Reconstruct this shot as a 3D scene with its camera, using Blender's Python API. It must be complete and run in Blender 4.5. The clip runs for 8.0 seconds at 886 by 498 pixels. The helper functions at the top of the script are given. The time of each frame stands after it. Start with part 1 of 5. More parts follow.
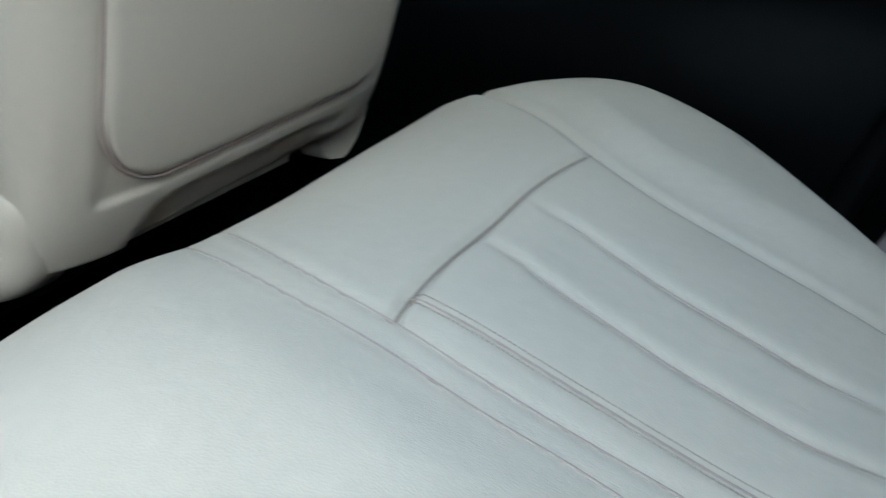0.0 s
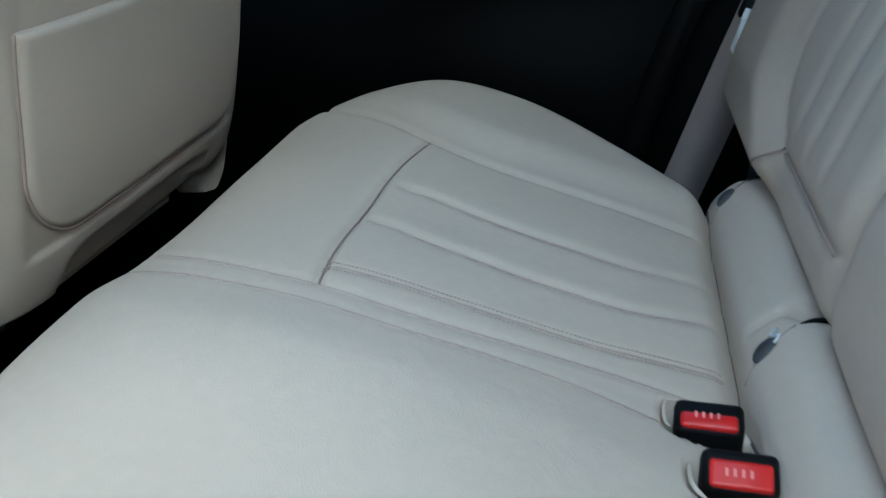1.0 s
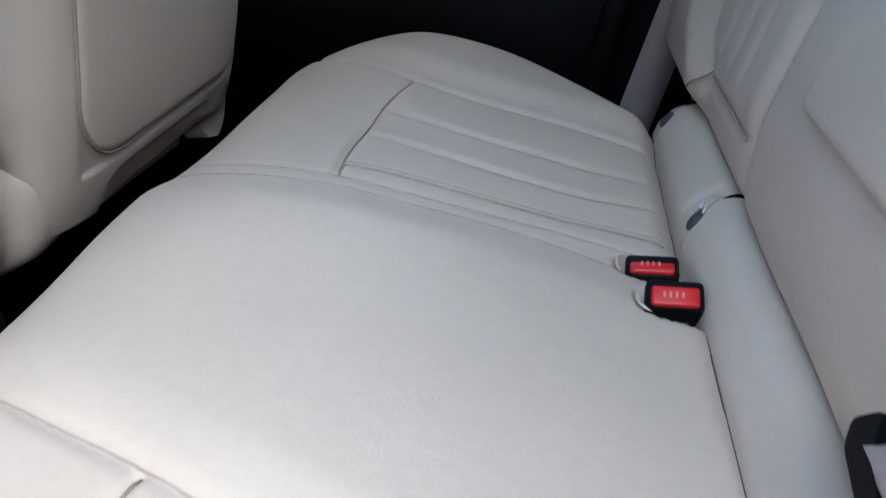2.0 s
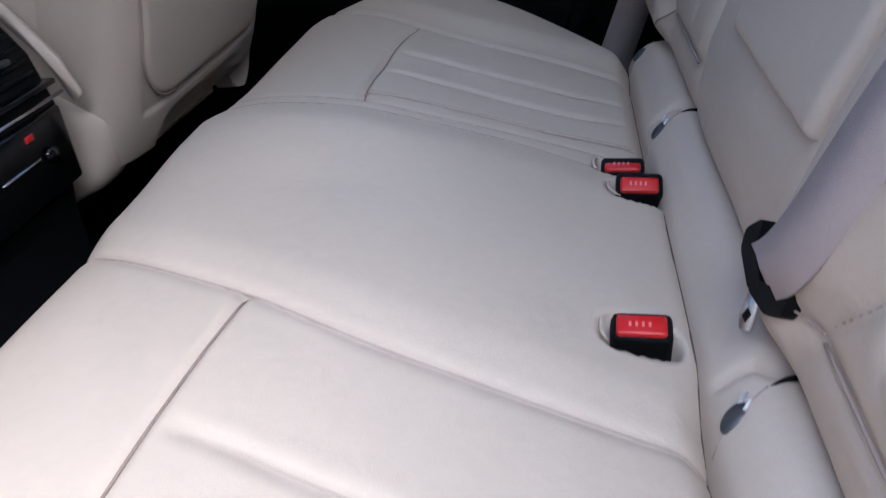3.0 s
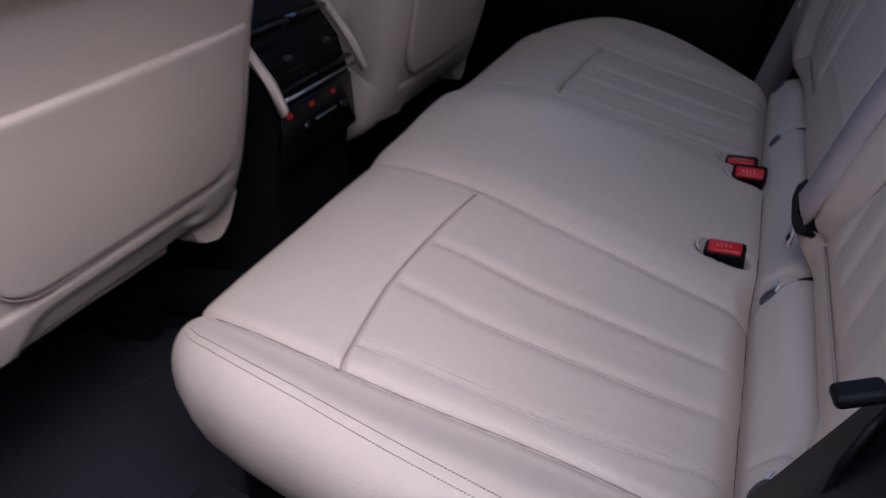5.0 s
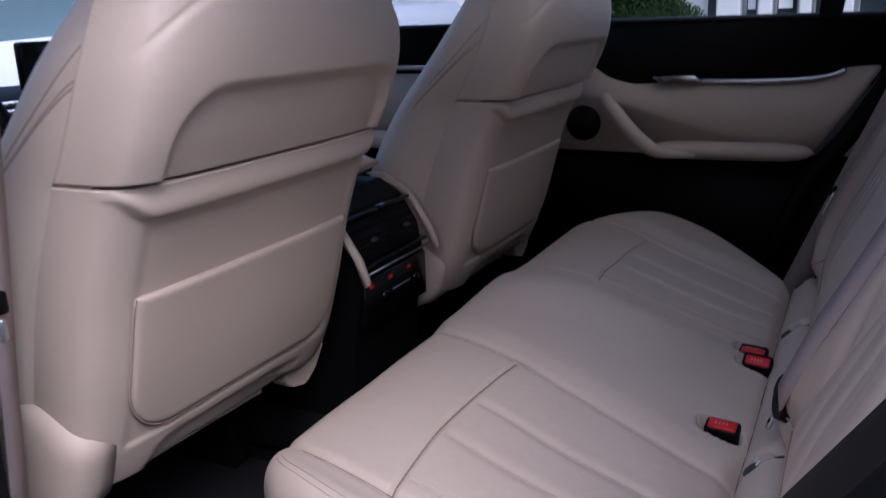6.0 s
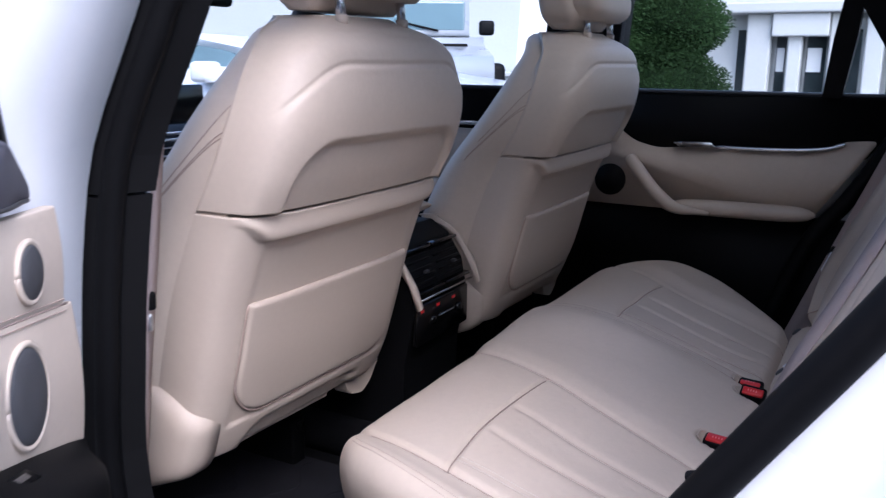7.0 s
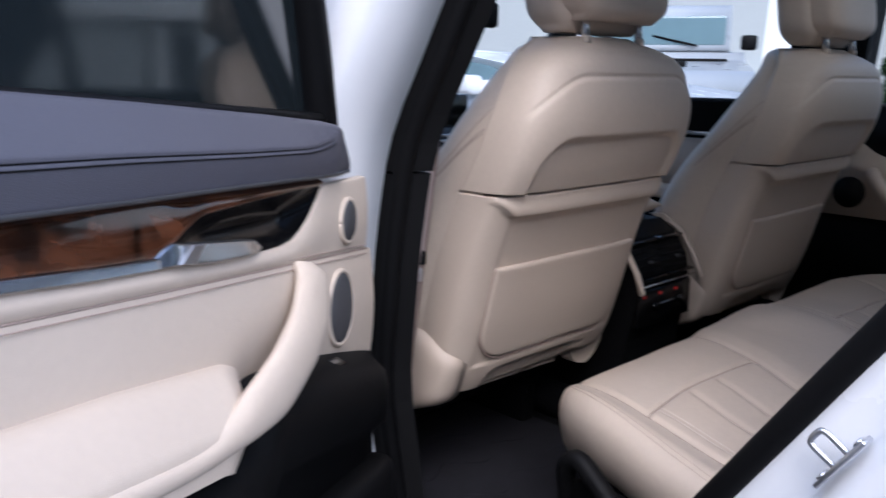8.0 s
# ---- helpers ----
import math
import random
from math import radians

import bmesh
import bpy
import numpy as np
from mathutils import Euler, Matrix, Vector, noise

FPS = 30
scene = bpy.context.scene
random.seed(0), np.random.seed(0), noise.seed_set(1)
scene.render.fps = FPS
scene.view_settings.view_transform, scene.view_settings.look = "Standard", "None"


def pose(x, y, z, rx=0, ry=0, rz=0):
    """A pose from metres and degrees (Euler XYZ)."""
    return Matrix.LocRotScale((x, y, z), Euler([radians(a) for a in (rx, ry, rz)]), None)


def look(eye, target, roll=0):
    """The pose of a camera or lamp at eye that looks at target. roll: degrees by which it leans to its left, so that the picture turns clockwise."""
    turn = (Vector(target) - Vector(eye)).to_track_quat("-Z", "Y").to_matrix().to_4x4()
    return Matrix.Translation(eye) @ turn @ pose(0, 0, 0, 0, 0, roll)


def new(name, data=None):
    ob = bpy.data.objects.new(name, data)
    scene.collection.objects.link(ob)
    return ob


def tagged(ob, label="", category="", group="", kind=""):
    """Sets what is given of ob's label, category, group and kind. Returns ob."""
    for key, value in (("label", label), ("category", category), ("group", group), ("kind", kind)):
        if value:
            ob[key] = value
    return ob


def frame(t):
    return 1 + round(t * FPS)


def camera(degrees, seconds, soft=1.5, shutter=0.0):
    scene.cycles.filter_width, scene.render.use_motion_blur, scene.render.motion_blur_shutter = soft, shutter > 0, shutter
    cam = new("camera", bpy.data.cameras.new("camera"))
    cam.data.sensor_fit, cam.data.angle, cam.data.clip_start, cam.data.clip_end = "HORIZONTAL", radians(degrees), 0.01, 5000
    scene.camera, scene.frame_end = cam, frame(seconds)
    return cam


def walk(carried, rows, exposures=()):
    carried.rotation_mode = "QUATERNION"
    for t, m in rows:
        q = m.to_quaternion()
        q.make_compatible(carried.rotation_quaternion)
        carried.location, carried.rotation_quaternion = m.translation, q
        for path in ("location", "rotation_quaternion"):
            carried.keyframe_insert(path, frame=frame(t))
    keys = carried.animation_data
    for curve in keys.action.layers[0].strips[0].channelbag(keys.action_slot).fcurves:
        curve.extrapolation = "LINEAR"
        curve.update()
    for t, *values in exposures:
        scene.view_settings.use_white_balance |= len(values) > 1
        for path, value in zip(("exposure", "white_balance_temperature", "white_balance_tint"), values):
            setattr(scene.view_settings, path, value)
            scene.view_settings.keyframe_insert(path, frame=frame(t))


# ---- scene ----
# Car axes: x towards the tail, y towards the right-hand side, z up from the ground.

# ---- camera ----
cam = camera(56.0, 8.0, soft=1.3, shutter=0.4)
WALK = [
    (0.0, 0.185, -0.164, 1.089, 25.72, -26.45, -0.86),
    (0.3, 0.206, -0.185, 1.092, 19.18, -26.58, 2.16),
    (0.6, 0.211, -0.227, 1.102, 15.37, -26.50, 4.41),
    (0.9, 0.212, -0.291, 1.121, 12.02, -26.06, 5.48),
    (1.2, 0.213, -0.354, 1.129, 10.53, -25.81, 4.95),
    (2.3, 0.209, -0.519, 1.115, 7.85, -27.27, 5.74),
    (2.5, 0.206, -0.551, 1.121, 8.40, -27.64, 5.77),
    (2.7, 0.211, -0.585, 1.129, 8.41, -28.99, 5.47),
    (3.0, 0.223, -0.645, 1.138, 7.22, -29.23, 6.95),
    (3.5, 0.224, -0.732, 1.146, 9.42, -31.33, 7.58),
    (4.0, 0.237, -0.826, 1.153, 12.05, -32.01, 6.89),
    (4.2, 0.238, -0.855, 1.152, 13.20, -31.76, 5.57),
    (5.3, 0.307, -1.056, 1.242, 23.38, -23.60, 4.30),
    (5.5, 0.328, -1.087, 1.264, 25.09, -21.72, 4.38),
    (6.0, 0.384, -1.167, 1.309, 26.43, -15.71, 2.02),
    (6.5, 0.409, -1.283, 1.329, 26.96, -13.67, 0.90),
    (7.0, 0.445, -1.387, 1.350, 28.45, -12.69, -0.50),
    (7.5, 0.519, -1.487, 1.329, 37.25, -11.42, -0.56),
    (7.9, 0.590, -1.566, 1.342, 43.54, -12.23, -0.97),
    (8.0, 0.612, -1.581, 1.347, 45.60, -11.91, -0.79),
]
walk(cam, [(t, pose(x, y, z, 90 + p, r, w)) for t, x, y, z, w, p, r in WALK],
     exposures=[(0.0, 3.6, 4990, -13), (0.5, 3.33, 4980, -13), (1.2, 3.22, 5000, -10), (2.5, 3.06, 5210, 5), (3.5, 2.55, 5190, 10), (4.0, 2.38, 5170, 12),
                (5.5, 1.33, 5380, 22), (6.0, 1.42, 5410, 23), (6.5, 1.78, 5400, 21), (7.0, 2.05, 5370, 17), (7.5, 2.22, 5370, 14), (7.9, 1.88, 5480, 13), (8.0, 1.60, 5560, 13)])

# ---- sky and sun: an overcast, bright day ----
world = bpy.data.worlds.new("world")
scene.world = world
world.use_nodes = True
wn = world.node_tree
sky = wn.nodes.new("ShaderNodeTexSky")
sky.sky_type = "NISHITA"
sky.sun_disc = False
sky.sun_elevation = radians(47)
sky.sun_rotation = radians(136)
sky.air_density, sky.dust_density = 1.0, 3.0
wn.links.new(sky.outputs["Color"], wn.nodes["Background"].inputs["Color"])
wn.nodes["Background"].inputs["Strength"].default_value = 0.15
sun = new("sun", bpy.data.lights.new("sun", "SUN"))
sun.data.energy, sun.data.angle, sun.data.color = 1.25, radians(95), (1.0, 0.97, 0.93)
sun.matrix_world = look((5.2, -5.4, 8), (0, 0, 0))

# ---- small helpers ----
def part(name, bm, material, parent, label="", smooth=True):
    """One mesh object out of a bmesh, under a thing or a part."""
    me = bpy.data.meshes.new(name)
    bmesh.ops.recalc_face_normals(bm, faces=bm.faces)
    bm.to_mesh(me)
    bm.free()
    if smooth:
        me.shade_smooth()
    me.materials.append(material)
    ob = new(name, me)
    ob.parent = parent
    if label:
        ob["label"] = label
    return ob


def empty(name, label, category, group="", kind="", at=None):
    ob = new(name)
    ob.empty_display_size = 0.05
    if at is not None:
        ob.matrix_world = at
    return tagged(ob, label, category, group, kind)


def solid(name, bm, material, label, category, group="", kind="", smooth=True):
    ob = part(name, bm, material, None, "", smooth)
    return tagged(ob, label, category, group, kind)


def box(lo, hi, bevel=0.0, segs=2, bm=None):
    """A box with rounded edges, added to bm."""
    one = bmesh.new()
    bmesh.ops.create_cube(one, size=1)
    for v in one.verts:
        v.co = Vector([(lo[i] + hi[i]) / 2 + v.co[i] * (hi[i] - lo[i]) for i in range(3)])
    if bevel:
        bmesh.ops.bevel(one, geom=one.edges[:], offset=bevel, segments=segs, profile=0.5, affect="EDGES")
    if bm is None:
        return one
    return join(bm, one)


def join(bm, one):
    table = [bm.verts.new(v.co) for v in one.verts]
    one.verts.index_update()
    for f in one.faces:
        bm.faces.new([table[v.index] for v in f.verts])
    one.free()
    return bm


def turned(bm, m):
    bmesh.ops.transform(bm, matrix=m, verts=bm.verts)
    return bm


def sheet(fn, us, vs, bm=None):
    """An open surface fn(u, v) over two lists of parameters."""
    bm = bm or bmesh.new()
    rows = [[bm.verts.new(fn(u, v)) for v in vs] for u in us]
    for a, b in zip(rows, rows[1:]):
        for i in range(len(vs) - 1):
            bm.faces.new((a[i], a[i + 1], b[i + 1], b[i]))
    return bm


def thick(bm, depth):
    """Gives an open sheet a thickness."""
    bmesh.ops.recalc_face_normals(bm, faces=bm.faces)
    bmesh.ops.solidify(bm, geom=bm.faces[:], thickness=depth)
    return bm


def loft(rings, caps=True, bm=None, closed=True):
    """A skin over rings of equally many points."""
    bm = bm or bmesh.new()
    rows = [[bm.verts.new(p) for p in ring] for ring in rings]
    n = len(rows[0])
    for a, b in zip(rows, rows[1:]):
        for i in range(n if closed else n - 1):
            bm.faces.new((a[i], a[(i + 1) % n], b[(i + 1) % n], b[i]))
    if caps and closed:
        bm.faces.new(rows[0])
        bm.faces.new(rows[-1])
    return bm


def smooth_path(points, steps=8):
    """Catmull-Rom through the points."""
    p = [Vector(q) for q in points]
    p = [2 * p[0] - p[1]] + p + [2 * p[-1] - p[-2]]
    out = []
    for a, b, c, d in zip(p, p[1:], p[2:], p[3:]):
        for k in range(steps):
            t = k / steps
            out.append(0.5 * (2 * b + (c - a) * t + (2 * a - 5 * b + 4 * c - d) * t * t + (3 * b - a - 3 * c + d) * t ** 3))
    out.append(p[-2])
    return out


def tube(points, radius, segs=10, flat=1.0, up=(0, 0, 1), bm=None, taper=None):
    """A bar along points; flat squeezes it along the up direction."""
    pts = [Vector(q) for q in points]
    rings = []
    for i, q in enumerate(pts):
        d = (pts[min(i + 1, len(pts) - 1)] - pts[max(i - 1, 0)]).normalized()
        side = d.cross(Vector(up)).normalized()
        top = side.cross(d)
        r = radius * (taper(i / (len(pts) - 1)) if taper else 1)
        rings.append([q + side * math.cos(a) * r + top * math.sin(a) * r * flat for a in [2 * math.pi * k / segs for k in range(segs)]])
    return loft(rings, True, bm)


def strap(points, width, thick, across):
    """A flat webbing along points, its width along the direction across."""
    w = Vector(across).normalized() * width / 2
    pts = [Vector(q) for q in points]
    rings = []
    for i, q in enumerate(pts):
        d = (pts[min(i + 1, len(pts) - 1)] - pts[max(i - 1, 0)]).normalized()
        n = d.cross(w).normalized() * thick / 2
        rings.append([q - w + n, q + w + n, q + w - n, q - w - n])
    return loft(rings)


def prism(outline, depth, axis="y", bevel=0.0, at=0.0):
    """A plate: a closed outline in the plane across axis, from at to at + depth."""
    def put(a, b, c):
        return {"x": (c, a, b), "y": (a, c, b), "z": (a, b, c)}[axis]
    bm = bmesh.new()
    low = [bm.verts.new(put(a, b, at)) for a, b in outline]
    high = [bm.verts.new(put(a, b, at + depth)) for a, b in outline]
    n = len(outline)
    for i in range(n):
        bm.faces.new((low[i], low[(i + 1) % n], high[(i + 1) % n], high[i]))
    bm.faces.new(low)
    top = bm.faces.new(high)
    if bevel:
        bmesh.ops.bevel(bm, geom=list({e for f in (top,) for e in f.edges}), offset=bevel, segments=3, profile=0.5, affect="EDGES")
    return bm


def domed(outline, depth, axis="y", at=0.0):
    """A softly domed cover over a closed outline."""
    cx, cz = sum(p[0] for p in outline) / len(outline), sum(p[1] for p in outline) / len(outline)
    rings = []
    for k, d in ((1.0, 0.0), (1.0, 0.45), (0.985, 0.62), (0.955, 0.78), (0.90, 0.90), (0.80, 0.97), (0.55, 1.0), (0.02, 1.0)):
        ring = []
        for a, b in outline:
            p, q, o = cx + (a - cx) * k, cz + (b - cz) * k, at + depth * d
            ring.append({"x": (o, p, q), "y": (p, o, q), "z": (p, q, o)}[axis])
        rings.append(ring)
    return loft(rings)


def rounded(points, r, steps=5):
    """Rounds the corners of a closed outline."""
    out = []
    n = len(points)
    for i in range(n):
        a, b, c = Vector(points[i - 1]), Vector(points[i]), Vector(points[(i + 1) % n])
        k = min(r, (a - b).length * 0.45, (c - b).length * 0.45)
        p, q = b + (a - b).normalized() * k, b + (c - b).normalized() * k
        for j in range(steps + 1):
            t = j / steps
            out.append(tuple((1 - t) ** 2 * p + 2 * t * (1 - t) * b + t * t * q))
    return out


def field(ss, lo, hi, off, curl=0.004, depth=0.012, n=14):
    """A padded plate between the curves lo(s) and hi(s); off(s, v) is how far it stands out."""
    rim = [(0.0, depth)] + [(curl * (1 - math.cos(a)), curl * (1 - math.sin(a))) for a in span(0, math.pi / 2, 5)]
    us = [(ss[0] + o, d) for o, d in rim] + [(s, 0) for s in ss if ss[0] + curl * 1.2 < s < ss[-1] - curl * 1.2] + [(ss[-1] - o, d) for o, d in reversed(rim)]
    vs = [(0, o, d) for o, d in rim] + [(v, 0, 0) for v in span(0, 1, n)[1:-1]] + [(1, -o, d) for o, d in reversed(rim)]

    def at(u, q):
        (s, d1), (v, o, d2) = u, q
        a, b = lo(s), max(hi(s), lo(s) + 0.0005)
        k = min(1, (b - a) / (2.2 * curl))
        z = a + o * k if v == 0 else (b + o * k if v == 1 else a + curl * k + (b - a - 2 * curl * k) * v)
        return Vector((s, off(s, (z - a) / (b - a)) - (d1 ** 3 + d2 ** 3) ** (1 / 3), z))
    return sheet(at, us, vs)


def lerp(x, xs, ys):
    return float(np.interp(x, xs, ys))


def curve_of(xs, ys):
    """A smooth function through a few points (cubic Hermite)."""
    xs, ys = np.array(xs, float), np.array(ys, float)
    m = np.gradient(ys, xs)

    def fn(x):
        x = min(max(x, xs[0]), xs[-1])
        i = min(int(np.searchsorted(xs, x, side="right")) - 1, len(xs) - 2)
        h = xs[i + 1] - xs[i]
        t = (x - xs[i]) / h
        return float((2 * t ** 3 - 3 * t * t + 1) * ys[i] + (t ** 3 - 2 * t * t + t) * h * m[i] + (3 * t * t - 2 * t ** 3) * ys[i + 1] + (t ** 3 - t * t) * h * m[i + 1])
    return fn


def step(x, a, b):
    t = min(max((x - a) / (b - a), 0), 1)
    return t * t * (3 - 2 * t)


def bell(d, w):
    return math.exp(-(d / w) ** 2)


def span(a, b, n):
    return [a + (b - a) * i / (n - 1) for i in range(n)]


# ---- materials ----
def material(name, color, rough=0.5, metal=0.0, vary=0.06, scale=30.0, bump=0.0, bump_scale=400.0, coat=0.0, spec=0.5, crease=0.0):
    """A surface with variation at two scales and a fine relief."""
    m = bpy.data.materials.new(name)
    m.use_nodes = True
    nt = m.node_tree
    b = nt.nodes["Principled BSDF"]
    b.inputs["Roughness"].default_value, b.inputs["Metallic"].default_value = rough, metal
    b.inputs["Coat Weight"].default_value = coat
    b.inputs["Coat Roughness"].default_value = 0.05
    b.inputs["Specular IOR Level"].default_value = spec
    co = nt.nodes.new("ShaderNodeTexCoord")
    n1, n2 = nt.nodes.new("ShaderNodeTexNoise"), nt.nodes.new("ShaderNodeTexNoise")
    n1.inputs["Scale"].default_value, n2.inputs["Scale"].default_value = scale / 6, scale * 4
    for n in (n1, n2):
        n.inputs["Detail"].default_value = 5
        nt.links.new(co.outputs["Object"], n.inputs["Vector"])
    mix = nt.nodes.new("ShaderNodeMix")
    mix.data_type = "FLOAT"
    mix.inputs[0].default_value = 0.4
    nt.links.new(n1.outputs["Fac"], mix.inputs[2])
    nt.links.new(n2.outputs["Fac"], mix.inputs[3])
    ramp = nt.nodes.new("ShaderNodeValToRGB")
    ramp.color_ramp.elements[0].position, ramp.color_ramp.elements[1].position = 0.3, 0.7
    ramp.color_ramp.elements[0].color = (*[c * (1 - vary) for c in color], 1)
    ramp.color_ramp.elements[1].color = (*[min(c * (1 + vary), 1) for c in color], 1)
    nt.links.new(mix.outputs[0], ramp.inputs["Fac"])
    nt.links.new(ramp.outputs["Color"], b.inputs["Base Color"])
    rr = nt.nodes.new("ShaderNodeMapRange")
    rr.inputs["To Min"].default_value, rr.inputs["To Max"].default_value = max(rough - 0.08, 0.02), min(rough + 0.08, 1)
    nt.links.new(n1.outputs["Fac"], rr.inputs["Value"])
    nt.links.new(rr.outputs["Result"], b.inputs["Roughness"])
    if bump:
        v = nt.nodes.new("ShaderNodeTexVoronoi")
        v.inputs["Scale"].default_value = bump_scale
        nt.links.new(co.outputs["Object"], v.inputs["Vector"])
        bp = nt.nodes.new("ShaderNodeBump")
        bp.inputs["Strength"].default_value, bp.inputs["Distance"].default_value = bump, 0.001
        nt.links.new(v.outputs["Distance"], bp.inputs["Height"])
        nt.links.new(bp.outputs["Normal"], b.inputs["Normal"])
        if crease:
            w, soft_bump = nt.nodes.new("ShaderNodeTexNoise"), nt.nodes.new("ShaderNodeBump")
            w.inputs["Scale"].default_value, w.inputs["Detail"].default_value, w.inputs["Distortion"].default_value = 26, 3, 1.2
            soft_bump.inputs["Strength"].default_value, soft_bump.inputs["Distance"].default_value = crease, 0.003
            nt.links.new(co.outputs["Object"], w.inputs["Vector"])
            nt.links.new(w.outputs["Fac"], soft_bump.inputs["Height"])
            nt.links.new(soft_bump.outputs["Normal"], bp.inputs["Normal"])
    return m


leather = material("cream_leather", (0.525, 0.44, 0.357), 0.5, vary=0.05, scale=25, bump=0.16, bump_scale=900, spec=0.4, crease=0.22)
leather_seam = material("leather_seam", (0.36, 0.275, 0.23), 0.7, vary=0.1)
crease_shade = material("crease_shade", (0.10, 0.075, 0.06), 0.8, vary=0.1)
# darkened copy of leather_seam that holds the shade of the deeper grooves
groove_shade_seam = material("shaded_seam", (0.24, 0.182, 0.15), 0.75, vary=0.1)
thread = material("cream_thread", (0.55, 0.50, 0.45), 0.8, vary=0.1)
cream_shell = material("cream_moulded_plastic", (0.50, 0.418, 0.339), 0.52, vary=0.03, bump=0.12, bump_scale=1500, spec=0.4)
webbing = material("taupe_webbing", (0.40, 0.33, 0.31), 0.75, vary=0.06, scale=80, bump=0.5, bump_scale=1500)
black_plastic = material("black_grained_plastic", (0.004, 0.004, 0.0045), 0.55, vary=0.2, bump=0.2, bump_scale=1200, spec=0.13)
gloss_black = material("piano_black", (0.003, 0.003, 0.0035), 0.16, vary=0.1, spec=0.3)
rubber = material("black_rubber", (0.004, 0.004, 0.0045), 0.5, vary=0.2, spec=0.10)
carpet = material("black_carpet", (0.006, 0.006, 0.007), 0.95, vary=0.4, scale=120, bump=1.0, bump_scale=700, spec=0.1)
mat_pile = material("dark_mat_pile", (0.016, 0.016, 0.020), 0.95, vary=0.3, scale=90, bump=1.0, bump_scale=700, spec=0.15)
slate_leather = material("dark_slate_leather", (0.075, 0.074, 0.092), 0.5, vary=0.08, bump=0.3, bump_scale=900)
trim_grey = material("dark_pillar_trim", (0.0055, 0.0055, 0.006), 0.7, vary=0.1, bump=0.2, bump_scale=1500, spec=0.10)
red_button = material("red_plastic", (0.55, 0.012, 0.012), 0.32, vary=0.08)
chrome = material("satin_chrome", (0.72, 0.73, 0.75), 0.25, metal=1.0, vary=0.03)
steel = material("bright_steel", (0.66, 0.67, 0.69), 0.38, metal=1.0, vary=0.05)
# paler, less metallic steel; the brightness of reflected light is in its colour
lit_steel = material("lit_steel_plate", (0.86, 0.88, 0.92), 0.55, metal=0.6, vary=0.04)
grey_plastic = material("grey_plastic", (0.04, 0.04, 0.043), 0.45, vary=0.1)
white_paint = material("white_car_paint", (0.80, 0.81, 0.83), 0.25, vary=0.015, coat=0.5)
headliner_mat = material("grey_headliner_cloth", (0.34, 0.325, 0.31), 0.9, vary=0.05, bump=0.3, bump_scale=900)

# ---- ground and car shell ----
def ground():
    asphalt = material("wet_grey_asphalt", (0.09, 0.09, 0.092), 0.8, vary=0.25, scale=8, bump=0.6, bump_scale=120)
    bm = bmesh.new()
    xs = [-400, -60, -20, -8, 0, 8, 20, 60, 400]
    sheet(lambda x, y: Vector((x, y, 0)), xs, xs, bm)
    solid("ground", bm, asphalt, "grey asphalt parking lot under the car", "ground", kind="structure", smooth=False)


ground()

FLOOR = 0.55
SKY_X, SKY_Y = (-0.05, 0.58), 0.36  # unseen roof opening, added to light the bench from above


